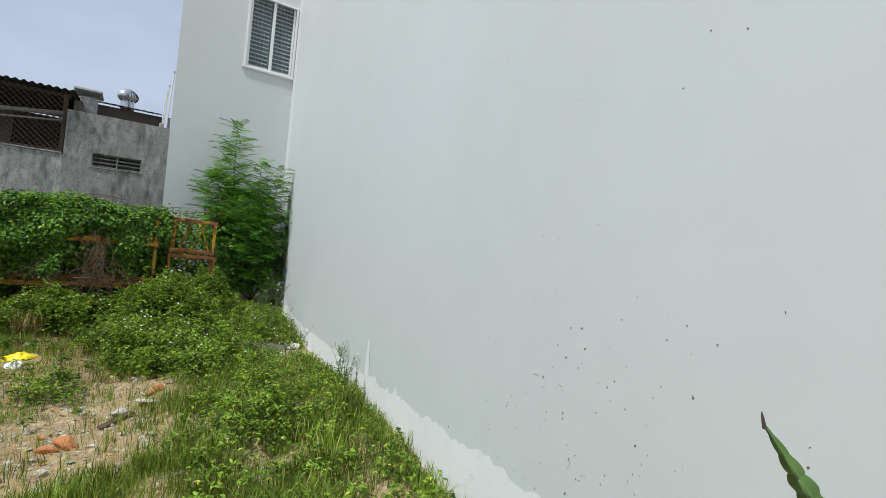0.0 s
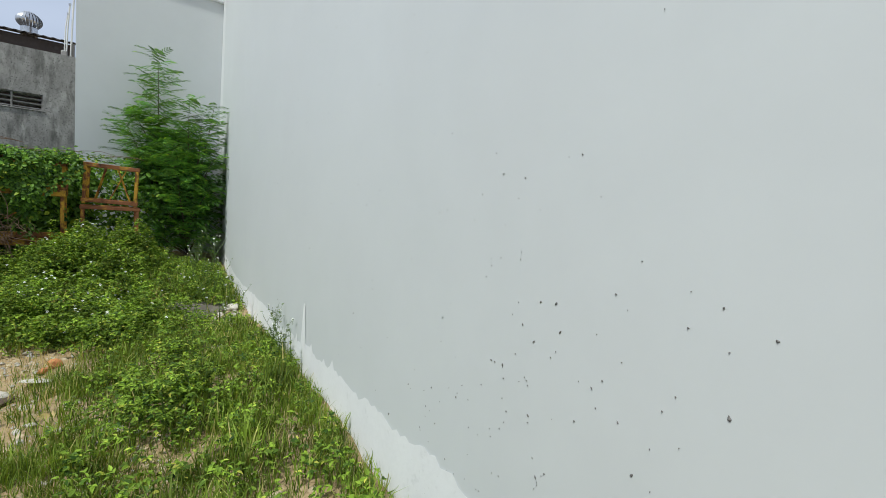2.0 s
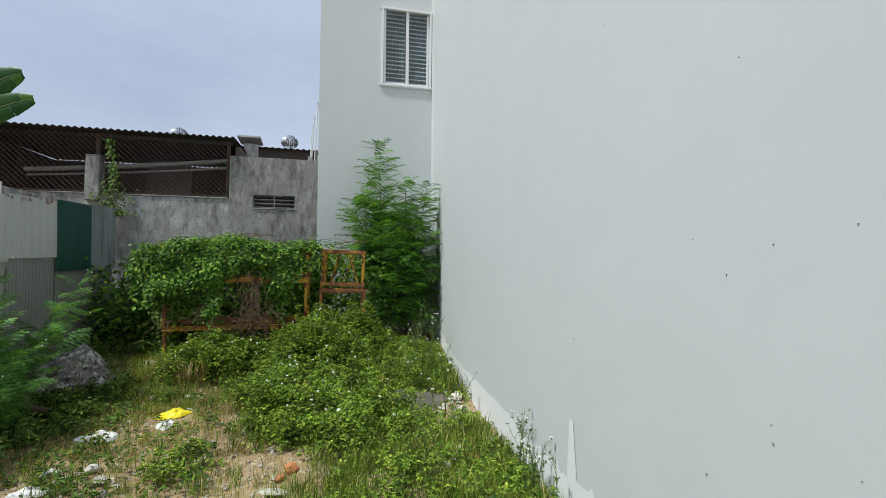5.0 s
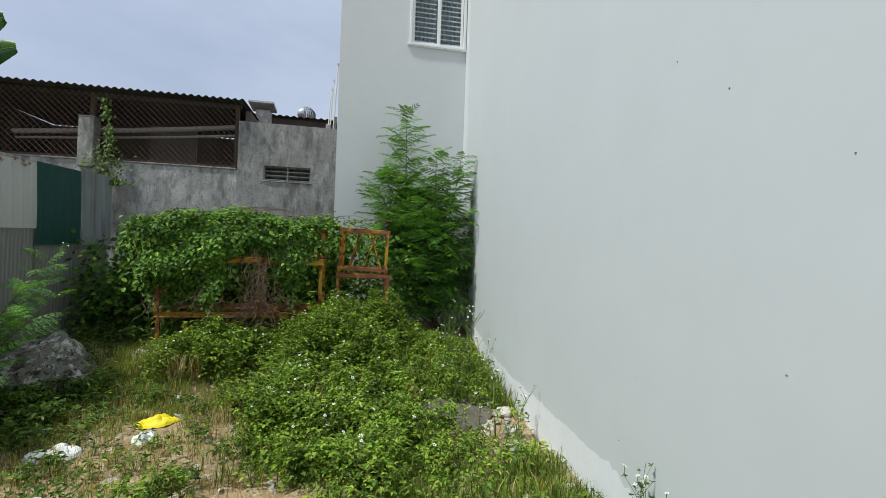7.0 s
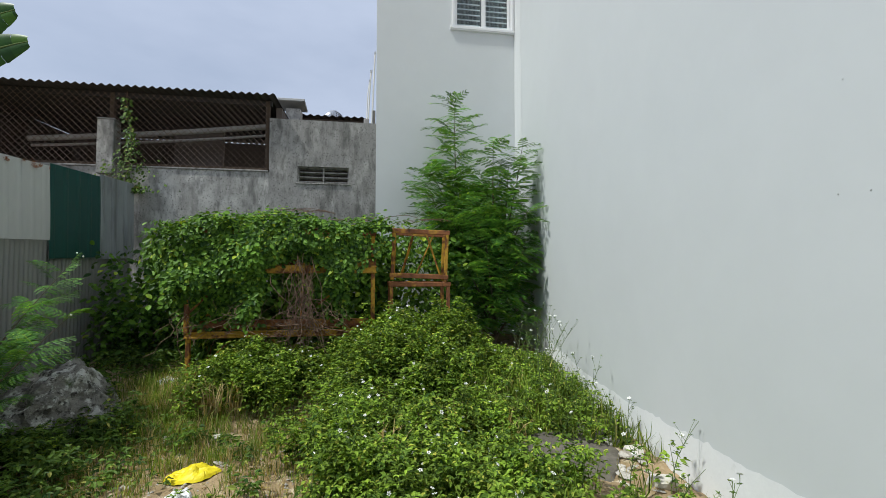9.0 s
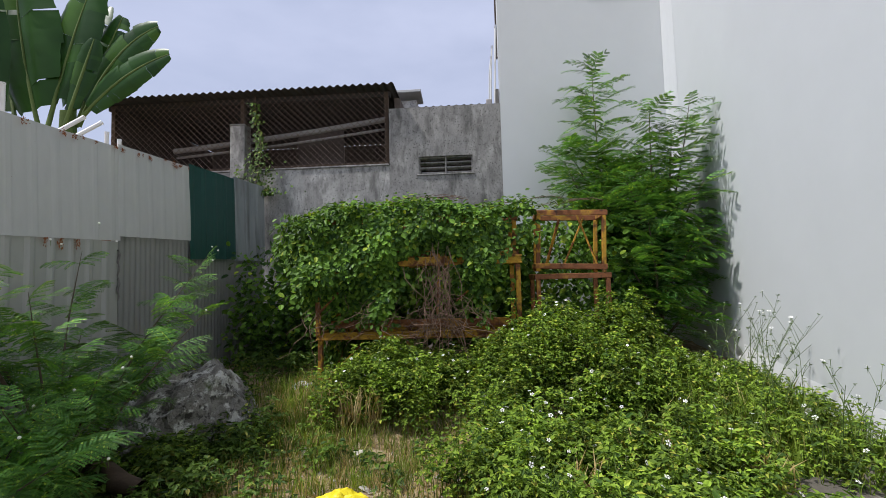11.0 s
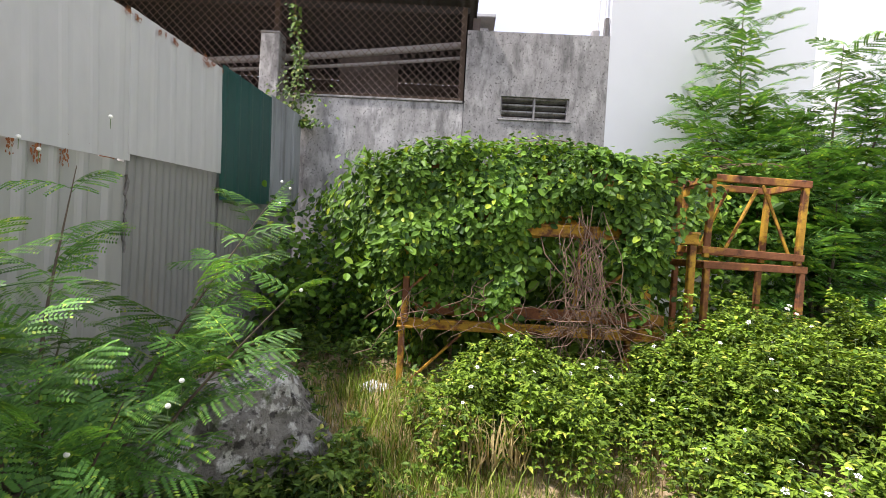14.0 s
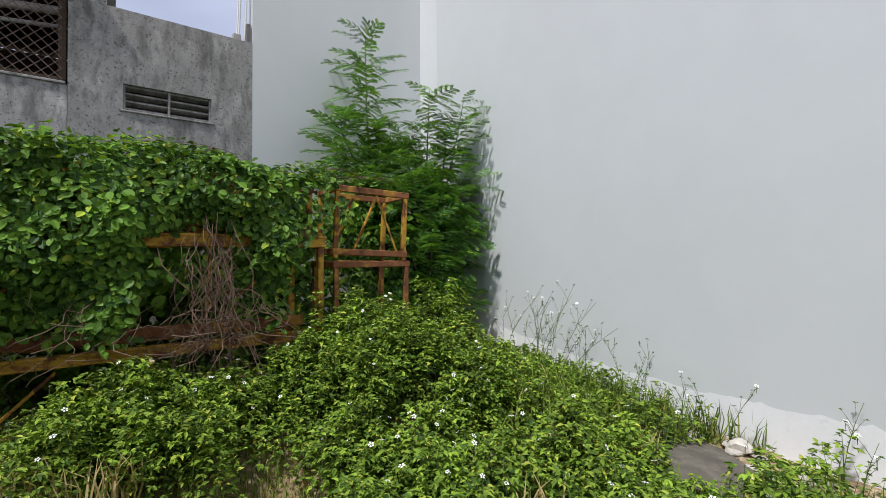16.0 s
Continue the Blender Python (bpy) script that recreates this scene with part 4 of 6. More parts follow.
    array_mesh_tag("grass", spread(BLADE, np.array(pos), np.array(along), np.array(normal), np.array(size)), GRASS_BLADE, "uneven green grass growing over the lot", "grass")
    pos, along, normal, size = [], [], [], []
    for x, y in scatter_in(rng, 1900, -2.8, 2.0, 1.0, 9.3, lambda x, y: 1 - 0.7 * soft(x, -0.2, 0.6)):
        tuft(x, y, 5, rng.uniform(0.05, 0.15), 2.2)
    for x, y in scatter_in(rng, 500, -2.5, -0.2, 6.2, 9.3) + scatter_in(rng, 300, -2.8, -1.6, 8.3, 9.7):
        tuft(x, y, 7, rng.uniform(0.08, 0.2), 1.8)
    for x, y in ((0.4, 7.6), (0.62, 7.45), (1.05, 7.3), (0.1, 7.2), (-0.1, 7.9), (-1.7, 8.7), (-1.9, 8.75), (-1.5, 8.65)):
        for _ in range(3):
            z_keep = len(pos)
            tuft(x + rng.normal(0, 0.05), y + rng.normal(0, 0.05), 14, 0.3, 0.9)
            for i in range(z_keep, len(pos)):
                pos[i] = (pos[i][0], pos[i][1], pos[i][2] + 0.12)
    array_mesh_tag("dry_grass", spread(BLADE, np.array(pos), np.array(along), np.array(normal), np.array(size)), STRAW, "straw-coloured dry grass tufts", "grass")


def array_mesh_tag(name, vf, mat, label, category):
    return tagged(array_mesh(name, [vf], mat), label, category, kind="stuff")


grass()


def stalks():
    """Tall bare stalks with seed heads by the side wall."""
    rng = np.random.default_rng(41)
    sets, pos, along, normal, size, heads = [], [], [], [], [], []
    spots = [(wall_x(y) - rng.uniform(0.2, 0.75), y, rng.uniform(0.45, 0.7) * (0.75 + 0.55 * soft(y, 7.4, 8.6))) for y in rng.uniform(7.0, 9.2, 30)] + [(2.02 + rng.uniform(-0.12, 0.02), rng.uniform(3.7, 4.6), rng.uniform(0.35, 0.6)) for _ in range(9)] + \
            [(1.55, 6.35, 0.45), (1.7, 6.1, 0.4), (1.95, 6.5, 0.5), (1.6, 5.6, 0.4)]
    for x, y, h in spots:
        x = min(x, wall_x(y) - 0.12)
        z = float(ground_z(x, y))
        lx, ly = rng.normal(0.05, 0.22), rng.normal(-0.05, 0.22)
        lx = min(lx, (wall_x(y) - 0.05 - x) / h)
        pts = [(x + lx * h * q * q, y + ly * h * q * q, z + h * q) for q in (0, 0.25, 0.5, 0.75, 1.0)]
        sets.append(tube(pts, [0.004, 0.0035, 0.003, 0.002, 0.0015], 4))
        for k in range(5):
            q = rng.uniform(0.5, 0.95)
            b = np.array((x + lx * h * q * q, y + ly * h * q * q, z + h * q))
            a = rng.uniform(0, 6.28)
            d = np.array((0.5 * math.cos(a), 0.5 * math.sin(a), 0.8)) * h * rng.uniform(0.12, 0.28)
            e = b + d
            if e[0] > wall_x(e[1]) - 0.02:
                continue
            sets.append(tube([b, b + d * 0.55 + (0, 0, 0.005), e], [0.002, 0.0015, 0.001], 3))
            heads.append(tuple(e))
            for s in range(7):
                t = rng.uniform(0, 6.28)
                pos.append(e)
                along.append((math.cos(t), math.sin(t), rng.uniform(-0.2, 1)))
                normal.append((0, 0, 1))
                size.append(rng.uniform(0.012, 0.022))
        for k in range(12):
            q = rng.uniform(0.1, 0.7)
            a = rng.uniform(0, 6.28)
            pos.append((x + lx * h * q * q, y + ly * h * q * q, z + h * q))
            along.append((math.cos(a), math.sin(a), 0.3))
            normal.append((0, 0, 1))
            size.append(rng.uniform(0.04, 0.08) * (1.1 - q))
    ob = tagged(new("seed_stalks"), "tall thin weed stalks with seed heads by the wall", "weeds", kind="stuff")
    array_mesh("stalks", sets, GREEN_STEM, ob)
    array_mesh("leaves", [spread(POINTED, np.array(pos), np.array(along), np.array(normal), np.array(size))], SHADE_LEAF, ob)
    petals(rng, ob, heads[::3])


stalks()


# ---- stacked rusty frames under the vine ----
def table_frame(name, x0, x1, y0, y1, z0, z1, leg_mat, rail_mat, label, low_rail=None, braces=(), w=0.06, turn=0.0, rail_h=0.085, stretcher=None):
    t = empty(name, ((x0 + x1) / 2, (y0 + y1) / 2, z0), label, "frame", "stacked rusty frames")

    def rails(z):
        part("rail", box(bmesh.new(), (x1 - x0, w * 0.8, rail_h), ((x0 + x1) / 2, y0 + w / 2, z - rail_h / 2), None, 0.005), rail_mat, t)
        part("rail", box(bmesh.new(), (x1 - x0, w * 0.8, rail_h), ((x0 + x1) / 2, y1 - w / 2, z - rail_h / 2), None, 0.005), rail_mat, t)
        if rail_h > 0.07:
            part("rail_lip", box(bmesh.new(), (x1 - x0 + 0.01, 0.014, 0.02), ((x0 + x1) / 2, y0 + 0.002, z - 0.011), None, 0.003), rail_mat, t)
            part("rail_lip", box(bmesh.new(), (x1 - x0 + 0.01, 0.014, 0.018), ((x0 + x1) / 2, y0 + 0.002, z - rail_h + 0.012), None, 0.003), rail_mat, t)
        for x in (x0 + w * 0.4, x1 - w * 0.4):
            part("end_rail", box(bmesh.new(), (w * 0.8, y1 - y0 - 2 * w, rail_h), (x, (y0 + y1) / 2, z - rail_h / 2), None, 0.005), rail_mat, t)
    rails(z1)
    if low_rail is not None:
        rails(low_rail)
    top = z1 - rail_h
    for x in (x0 + w / 2 + 0.01, x1 - w / 2 - 0.01):
        for y in (y0 + w / 2 + 0.004, y1 - w / 2 - 0.004):
            zb = z0 if z0 > 0.5 else min(z0, float(ground_z(x, y)) - 0.03)
            part("leg", box(bmesh.new(), (w * 0.85, w * 0.85, top - zb), (x, y, (top + zb) / 2), None, 0.005), leg_mat, t)
    for a, b in braces:
        bar("brace", a, b, w * 0.7, 0.02, leg_mat, t)
    if stretcher:
        bar("stretcher", *stretcher, 0.05, 0.09, RUST_BROWN, t)
    if turn:
        t.rotation_euler, t.location.z = (0, radians(turn), radians(-2 * turn)), z0 + 0.016
    return t


table_frame("table_frame", -2.33, -0.1, 9.68, 10.5, 0.05, 0.665, RUST_YELLOW, RUST_YELLOW, "rusty yellow table frame standing under the vine", braces=(((-2.25, 9.72, 0.1), (-1.8, 9.72, 0.55)), ((-0.9, 9.72, 0.1), (-1.3, 9.72, 0.55))))
table_frame("table_frame", -2.30, 0.0, 9.53, 10.35, 0.668, 1.49, RUST_YELLOW, RUST_YELLOW, "rusty yellow table frame stacked on another frame", braces=(((-0.72, 9.56, 1.0), (-0.25, 9.56, 1.38)), ((-2.25, 9.56, 0.9), (-1.9, 9.56, 1.25)), ((-0.93, 9.56, 0.86), (-0.90, 9.56, 1.40))), rail_h=0.10, stretcher=((-2.2, 9.84, 0.74), (-0.1, 9.84, 0.74)))
table_frame("table_frame", -2.25, 0.0, 9.80, 10.45, 1.493, 1.98, RUST_YELLOW, RUST_BROWN, "rusty yellow frame upturned on top of the stack", low_rail=1.58, braces=(((-0.62, 9.86, 1.6), (-0.15, 9.86, 1.9)), ((-0.35, 9.95, 1.6), (-0.3, 9.95, 1.9))), w=0.055)
table_frame("table_frame", 0.17, 1.02, 9.76, 10.35, 0.45, 1.265, RUST_BROWN, RUST_BROWN, "rusty brown table frame half sunk in weeds", w=0.055, rail_h=0.06)
table_frame("table_frame", 0.20, 1.0, 9.78, 10.35, 1.268, 1.97, RUST_YELLOW, RUST_BROWN, "rusty upturned table frame balanced on another", low_rail=1.36, braces=(((0.90, 9.82, 1.33), (0.68, 9.9, 1.92)), ((0.55, 10.2, 1.3), (0.8, 10.2, 1.93)), ((0.35, 10.25, 1.3), (0.5, 10.1, 1.9))), w=0.055, rail_h=0.06, turn=2.2)


def vine():
    rng = np.random.default_rng(51)
    vn = tagged(new("climbing_vine"), "dense leafy vine smothering the stacked rusty frames", "vine")
    pos, along, normal, size = [], [], [], []
    bottom = ((-2.6, 0.75), (-2.3, 0.85), (-1.95, 0.92), (-1.75, 0.85), (-1.45, 0.85), (-1.32, 1.45), (-1.05, 1.62), (-0.75, 1.5), (-0.62, 1.12), (-0.35, 1.05), (-0.22, 1.75), (0.0, 1.98), (0.6, 2.02))
    bulge = lambda x, z: 0.09 * math.sin(2.9 * x + 1.0) * math.sin(2.4 * z) + 0.06 * math.sin(6.1 * x + 3 * z) + 0.05 * math.sin(9 * z - 4 * x)
    top_z = lambda x, y: 2.12 + 0.05 * math.sin(3.2 * x) + 0.04 * math.sin(5.5 * x + 4 * y) - 0.05 * soft(x, -0.4, 0.5) - 0.1 * soft(-x, 2.2, 2.6)
    n = 0
    while n < 9800:                                      # hanging front
        x, z = rng.uniform(-2.6, 0.2), rng.uniform(0.7, 2.15)
        b = float(lerp_table(bottom, x))
        if z < b and rng.random() > 0.12 * (z > b - 0.35):
            continue
        if z > top_z(x, 9.5):
            continue
        if -1.36 < x < -0.58 and 1.36 < z < 1.54 and rng.random() < 0.85:
            continue
        if noise.noise(Vector((5.0 * x, 2.0, 5.0 * z))) < -0.08 and rng.random() < 0.72:
            continue
        y = 9.47 - 0.08 * (x < -1.38) + 0.28 * soft(-x, 1.55, 1.8) * (1 - soft(z, 0.95, 1.3)) - bulge(x, z) + 0.22 * soft(z, 1.75, 2.15) + 0.35 * soft(-x, 2.3, 2.65) + abs(rng.normal(0, 0.09))
        pos.append((x, y, z))
        along.append((rng.normal(0, 0.75), -0.35 + rng.normal(0, 0.25), -0.6 + rng.normal(0, 0.4)))
        normal.append((rng.normal(-0.1, 0.45), -0.85, 0.5 + rng.normal(0, 0.35)))
        size.append(rng.uniform(0.042, 0.082))
        n += 1
    for _ in range(3600):                                # top
        x, y = rng.uniform(-2.75, 0.75), rng.uniform(9.4, 11.4)
        if x > 0.1 and rng.random() < 0.75:
            continue
        pos.append((x, y, top_z(x, y) + rng.normal(0.0, 0.035) - 0.12 * soft(9.75 - y, 0, 0.35)))
        a = rng.uniform(0, 6.28)
        along.append((math.cos(a), math.sin(a) - 0.5, -0.15 + rng.normal(0, 0.25)))
        normal.append((rng.normal(0, 0.35), -0.25 + rng.normal(0, 0.3), 1))
        size.append(rng.uniform(0.042, 0.078))
    for _ in range(3200):                                # flank towards the fence
        q, z = rng.random(), rng.uniform(0.2, 2.1)
        x, y = -2.55 - 0.95 * q + rng.normal(0, 0.08), 9.75 + 1.7 * q + rng.normal(0, 0.12)
        low = 1 - soft(z, 1.0, 1.6)
        x, y = x + 0.42 * low, y + 0.25 * low
        if z > 2.08 - 0.25 * q + 0.1 * math.sin(7 * q):
            continue
        pos.append((x, y, z))
        along.append((-0.3 + rng.normal(0, 0.4), rng.normal(-0.2, 0.4), -0.8))
        normal.append((-0.7 + rng.normal(0, 0.3), -0.5 + rng.normal(0, 0.3), 0.5))
        size.append(rng.uniform(0.045, 0.085))
    for i in range(7000):                                # inside and behind; the inner ones added to block light
        x, y, z = rng.uniform(-2.9, 0.0), rng.uniform(9.75, 11.6), rng.uniform(0.05, 2.05)
        if i % 3 == 0:
            x, y, z = rng.uniform(-0.1, 1.5), rng.uniform(10.35, 11.9), rng.uniform(0.3, 2.0)
        if z < 0.95 and y < 10.7 and x < 0:
            continue
        pos.append((x, y, z))
        a = rng.uniform(0, 6.28)
        along.append((math.cos(a), math.sin(a), -0.6))
        normal.append((rng.normal(0, 0.5), -0.6, 0.6))
        size.append(rng.uniform(0.07, 0.12))
    for _ in range(3200):                                # thick growth in the fence corner
        x, y, z = rng.uniform(-3.95, -2.5), rng.uniform(10.5, 11.95), rng.uniform(-0.1, 1.0) + 0.9 * rng.random() ** 2
        pos.append((x, y, z))
        a = rng.uniform(0, 6.28)
        along.append((math.cos(a), math.sin(a) - 0.3, -0.5))
        normal.append((rng.normal(0, 0.5), -0.5, 0.7))
        size.append(rng.uniform(0.06, 0.11))
    for _ in range(3600):                                # unseen leaf curtain added to keep the void behind the frames dark
        pos.append((rng.uniform(-2.7, 0.3), rng.uniform(10.7, 11.4), rng.uniform(0.0, 1.95)))
        a = rng.uniform(0, 6.28)
        along.append((math.cos(a), 0.3 * math.sin(a), -0.6))
        normal.append((rng.normal(0, 0.4), -0.9, 0.3))
        size.append(rng.uniform(0.09, 0.14))
    array_mesh("leaves", [spread(OVATE, np.array(pos), np.array(along), np.array(normal), np.array(size))], VINE_LEAF, vn)
    # leafless stems
    sets = []
    for i in range(88):
        if i < 50:
            x0, z0, x1, z1 = rng.normal(-0.92, 0.10), rng.uniform(1.2, 1.66), rng.normal(-0.9, 0.17), rng.uniform(0.28, 0.95)
        else:
            x0, z0 = rng.uniform(-2.25, -0.3), rng.uniform(0.75, 1.15)
            x1, z1 = x0 + rng.normal(0, 0.25), rng.uniform(0.3, 0.8)
        y0, y1 = 9.46 + rng.normal(0, 0.04), 9.38 + rng.normal(0, 0.08)
        pts, ph, am = [], rng.uniform(0, 6, 3), rng.uniform(0.03, 0.11)
        for k in range(9):
            q = k / 8
            pts.append((x0 + (x1 - x0) * q + am * math.sin(ph[0] + 5 * q) + 0.4 * am * math.sin(ph[2] + 13 * q), y0 + (y1 - y0) * q + 0.7 * am * math.sin(ph[1] + 6 * q) - 0.05 * math.sin(math.pi * q), z0 + (z1 - z0) * q))
        sets.append(tube(pts, rng.uniform(0.0016, 0.0042), 4))
    for i in range(60):
        a, q = rng.uniform(0, 6.28), math.sqrt(rng.random())
        x0, z0, y0 = -0.86 + 0.46 * q * math.cos(a), 0.76 + 0.24 * q * math.sin(a), 9.36 + rng.normal(0, 0.06)
        ph, r, tw = rng.uniform(0, 6.28), rng.uniform(0.06, 0.2), rng.uniform(-1, 1)
        pts = [(x0 + r * math.cos(ph + 2.4 * s), y0 + 0.05 * tw * s, z0 + 0.7 * r * math.sin(ph + 2.4 * s) + 0.03 * tw) for s in (-0.6, -0.3, 0, 0.3, 0.6)]
        sets.append(tube(pts, rng.uniform(0.0014, 0.003), 4))
    tagged(array_mesh("stem_tangle", sets, DRY_STEM, vn, "tangle of bare dry stems", True), kind="stuff")
    # runners along the top
    sets = []
    for i in range(26):
        x = rng.uniform(-2.4, 0.6)
        pts = [(x + 0.14 * k, 10.2 + 0.08 * math.sin(k + i), top_z(x, 10) + 0.03 + 0.045 * k * (1 - k / 5) + 0.01 * math.sin(3 * k)) for k in range(5)]
        sets.append(tube(pts, 0.003, 4))
    array_mesh("runners", sets, DRY_STEM, vn)


vine()


def post_creeper():
    rng = np.random.default_rng(57)
    vn = tagged(new("small_creeper"), "thin green creeper climbing the mesh by a post", "vine")
    pos, along, normal, size = [], [], [], []
    for _ in range(720):
        z = 2.75 + 1.6 * rng.random() ** 2.6
        w = 0.30 * (1 - soft(z, 2.9, 3.7)) + 0.07
        pos.append((-4.13 + 0.05 * math.sin(4 * z) + rng.normal(0, w * 0.6), 11.98 + rng.normal(0, 0.04), z))
        along.append((rng.normal(0, 0.6), -0.4, -0.6))
        normal.append((rng.normal(0, 0.4), -0.8, 0.5))
        size.append(rng.uniform(0.035, 0.07))
    array_mesh("leaves", [spread(OVATE, np.array(pos), np.array(along), np.array(normal), np.array(size))], SHADE_LEAF, vn)
    array_mesh("stem", [tube([(-4.13 + 0.05 * math.sin(4 * z), 12.0, z) for z in np.linspace(2.7, 4.45, 12)], 0.007, 5)], DRY_STEM, vn)


post_creeper()


# ---- feather-leaved trees ----
def feather_template(pairs, leaflets, droop, long, half, sag):
    """A twice-divided leaf one unit long: rachis, side ribs and small leaflets."""
    v, f = [], []

    def quad(p, d, s, l, w):
        i = len(v)
        v.extend([p, p + d * l * 0.5 + s * w, p + d * l, p + d * l * 0.5 - s * w])
        f.append((i, i + 1, i + 2, i + 3))
    for k in range(pairs):
        t = 0.18 + 0.82 * k / (pairs - 1)
        o = np.array((0, t, -droop * t * t))
        for sg in (-1, 1):
            a = radians(62 - 22 * k / pairs)
            d = np.array((sg * math.sin(a), math.cos(a), -0.25))
            d = d / np.linalg.norm(d)
            side = np.cross(d, (0, 0, 1))
            side = side / np.linalg.norm(side)
            L = 0.42 * (1 - 0.35 * abs(2 * k / (pairs - 1) - 0.8))
            for j in range(leaflets):
                q = (j + 0.7) / leaflets
                p = o + d * L * q + np.array((0, 0, -sag * q * q))
                for s2 in (-1, 1):
                    dd = side * s2 * 0.92 + d * 0.35 + np.array((0, 0, -0.10))
                    quad(p, dd / np.linalg.norm(dd), d, long * (1 - 0.4 * abs(q - 0.45)), half)
    n = len(v)
    rib = []
    for k in range(6):
        t = k / 5
        rib.append((0, t, -droop * t * t))
    tv, tf = tube(rib, [0.008] * 6, 3)
    v.extend([np.array(p) for p in tv])
    f.extend([tuple(int(i) + n for i in q) for q in tf])
    return np.array(v), np.array(f)


FEATHER = {"tree": [feather_template(5, 7, 0.38, 0.062, 0.045, 0.10), feather_template(5, 7, 0.60, 0.062, 0.045, 0.16)],
           "shrub": [feather_template(5, 10, 0.20, 0.082, 0.024, 0.10), feather_template(5, 10, 0.38, 0.080, 0.024, 0.16)]}


def feather_tree(name, base, limbs, leaf_len, per_m, label, seed, trunk_r=0.03, start=0.3, balls=0):
    """limbs: lists of points from the base to each tip."""
    rng = np.random.default_rng(seed)
    tr = empty(name, base, label, "tree")
    sets = []
    pos, along, normal, size = [[], []], [[], []], [[], []], [[], []]
    tips = []
    for pts in limbs:
        pts = [np.array(p, float) for p in pts]
        seg = [np.linalg.norm(b - a) for a, b in zip(pts, pts[1:])]
        total, m = sum(seg), 12
        curve = []
        for i in range(m + 1):
            q = i / m * total
            k = 0
            while k < len(seg) - 1 and q > seg[k]:
                q -= seg[k]
                k += 1
            curve.append(pts[k] + (pts[k + 1] - pts[k]) * min(q / seg[k], 1))
        for _ in range(3):
            curve = [curve[0]] + [(curve[i - 1] + 2 * curve[i] + curve[i + 1]) / 4 for i in range(1, m)] + [curve[-1]]
        sets.append(tube(curve, [trunk_r * (1 - 0.88 * i / m) for i in range(m + 1)], 7))
        tips.append(curve[-1])
        n = int(total * per_m)
        az = rng.uniform(0, 6.28)
        for i in range(n):
            q = start + (1 - start) * (i + rng.random()) / n
            j = min(int(q * m), m - 1)
            p = curve[j] + (curve[j + 1] - curve[j]) * (q * m - j)
            axis = unit(curve[j + 1] - curve[j])
            az += 2.4 + rng.normal(0, 0.3)
            out = np.array((math.cos(az), math.sin(az), 0.0))
            rise = 0.25 + 0.55 * q + rng.normal(0, 0.3)
            if balls and rng.random() < 0.65 * q:
                continue
            d = unit(out + np.array((0, 0, rise)) + 0.25 * axis)
            w = int(rng.random() < 0.5)
            L = leaf_len * rng.uniform(0.75, 1.2) * (1.15 - 0.55 * q ** 3)
            e = p + d * L
            if e[0] > wall_x(e[1]) - 0.03 or e[1] > BACK_Y - 0.04 or e[0] < FENCE_X + 0.06:
                d = unit(d * np.array((-0.4 if e[0] > wall_x(e[1]) - 0.03 else 1, -0.4 if e[1] > BACK_Y - 0.04 else 1, 1)))
                if e[0] < FENCE_X + 0.06:
                    d = unit(np.array((abs(d[0]), d[1], d[2])))
                L *= 0.8
            pos[w].append(p)
            along[w].append(d)
            normal[w].append((rng.normal(0, 0.3), rng.normal(-0.25, 0.3), 1))
            size[w].append(L)
    array_mesh("trunk", sets, BARK, tr, "", True)
    crown = [spread(FEATHER["shrub" if balls else "tree"][w], np.array(pos[w]), np.array(along[w]), np.array(normal[w]), np.array(size[w])) for w in (0, 1)]
    array_mesh("crown", crown, FEATHER_LEAF, tr, "feathery green foliage")
    if balls:
        sets, stalk = [], []
        for _ in range(balls):
            t = tips[rng.integers(len(tips))] + rng.normal(0, 0.09, 3)
            bm = bmesh.new()
            bmesh.ops.create_icosphere(bm, subdivisions=2, radius=0.0085)
            v = np.array([tuple(x.co) for x in bm.verts])
            f = np.array([[x.index for x in q.verts] for q in bm.faces])
            bm.free()
            sets.append((v + t, f))
            stalk.append(tube([t - (0, 0, 0.05), t], 0.0013, 3))
        tagged(array_mesh("flower_heads", sets, PETAL, tr, "small round white flower heads"), kind="stuff")
        tagged(array_mesh("flower_stalks", stalk, GREEN_STEM, tr), kind="stuff")
    return tr


feather_tree("slender_tree", (1.5, 11.4, 0.15), [
    [(1.5, 11.4, 0.1), (1.47, 11.42, 2.0), (1.40, 11.5, 3.4), (1.39, 11.5, 4.42)],
    [(1.49, 11.4, 1.2), (1.1, 11.2, 2.3), (0.85, 11.2, 2.9)],
    [(1.49, 11.4, 1.5), (1.75, 11.2, 2.6), (1.85, 11.3, 3.1)],
    [(1.5, 11.4, 1.0), (1.35, 10.9, 1.9), (1.2, 10.7, 2.3)],
    [(1.5, 11.4, 1.9), (1.15, 11.6, 2.9), (0.95, 11.6, 3.2)]], 0.48, 23, "young feather-leaved tree with a pointed green crown by the wall", 61, 0.026, 0.25)
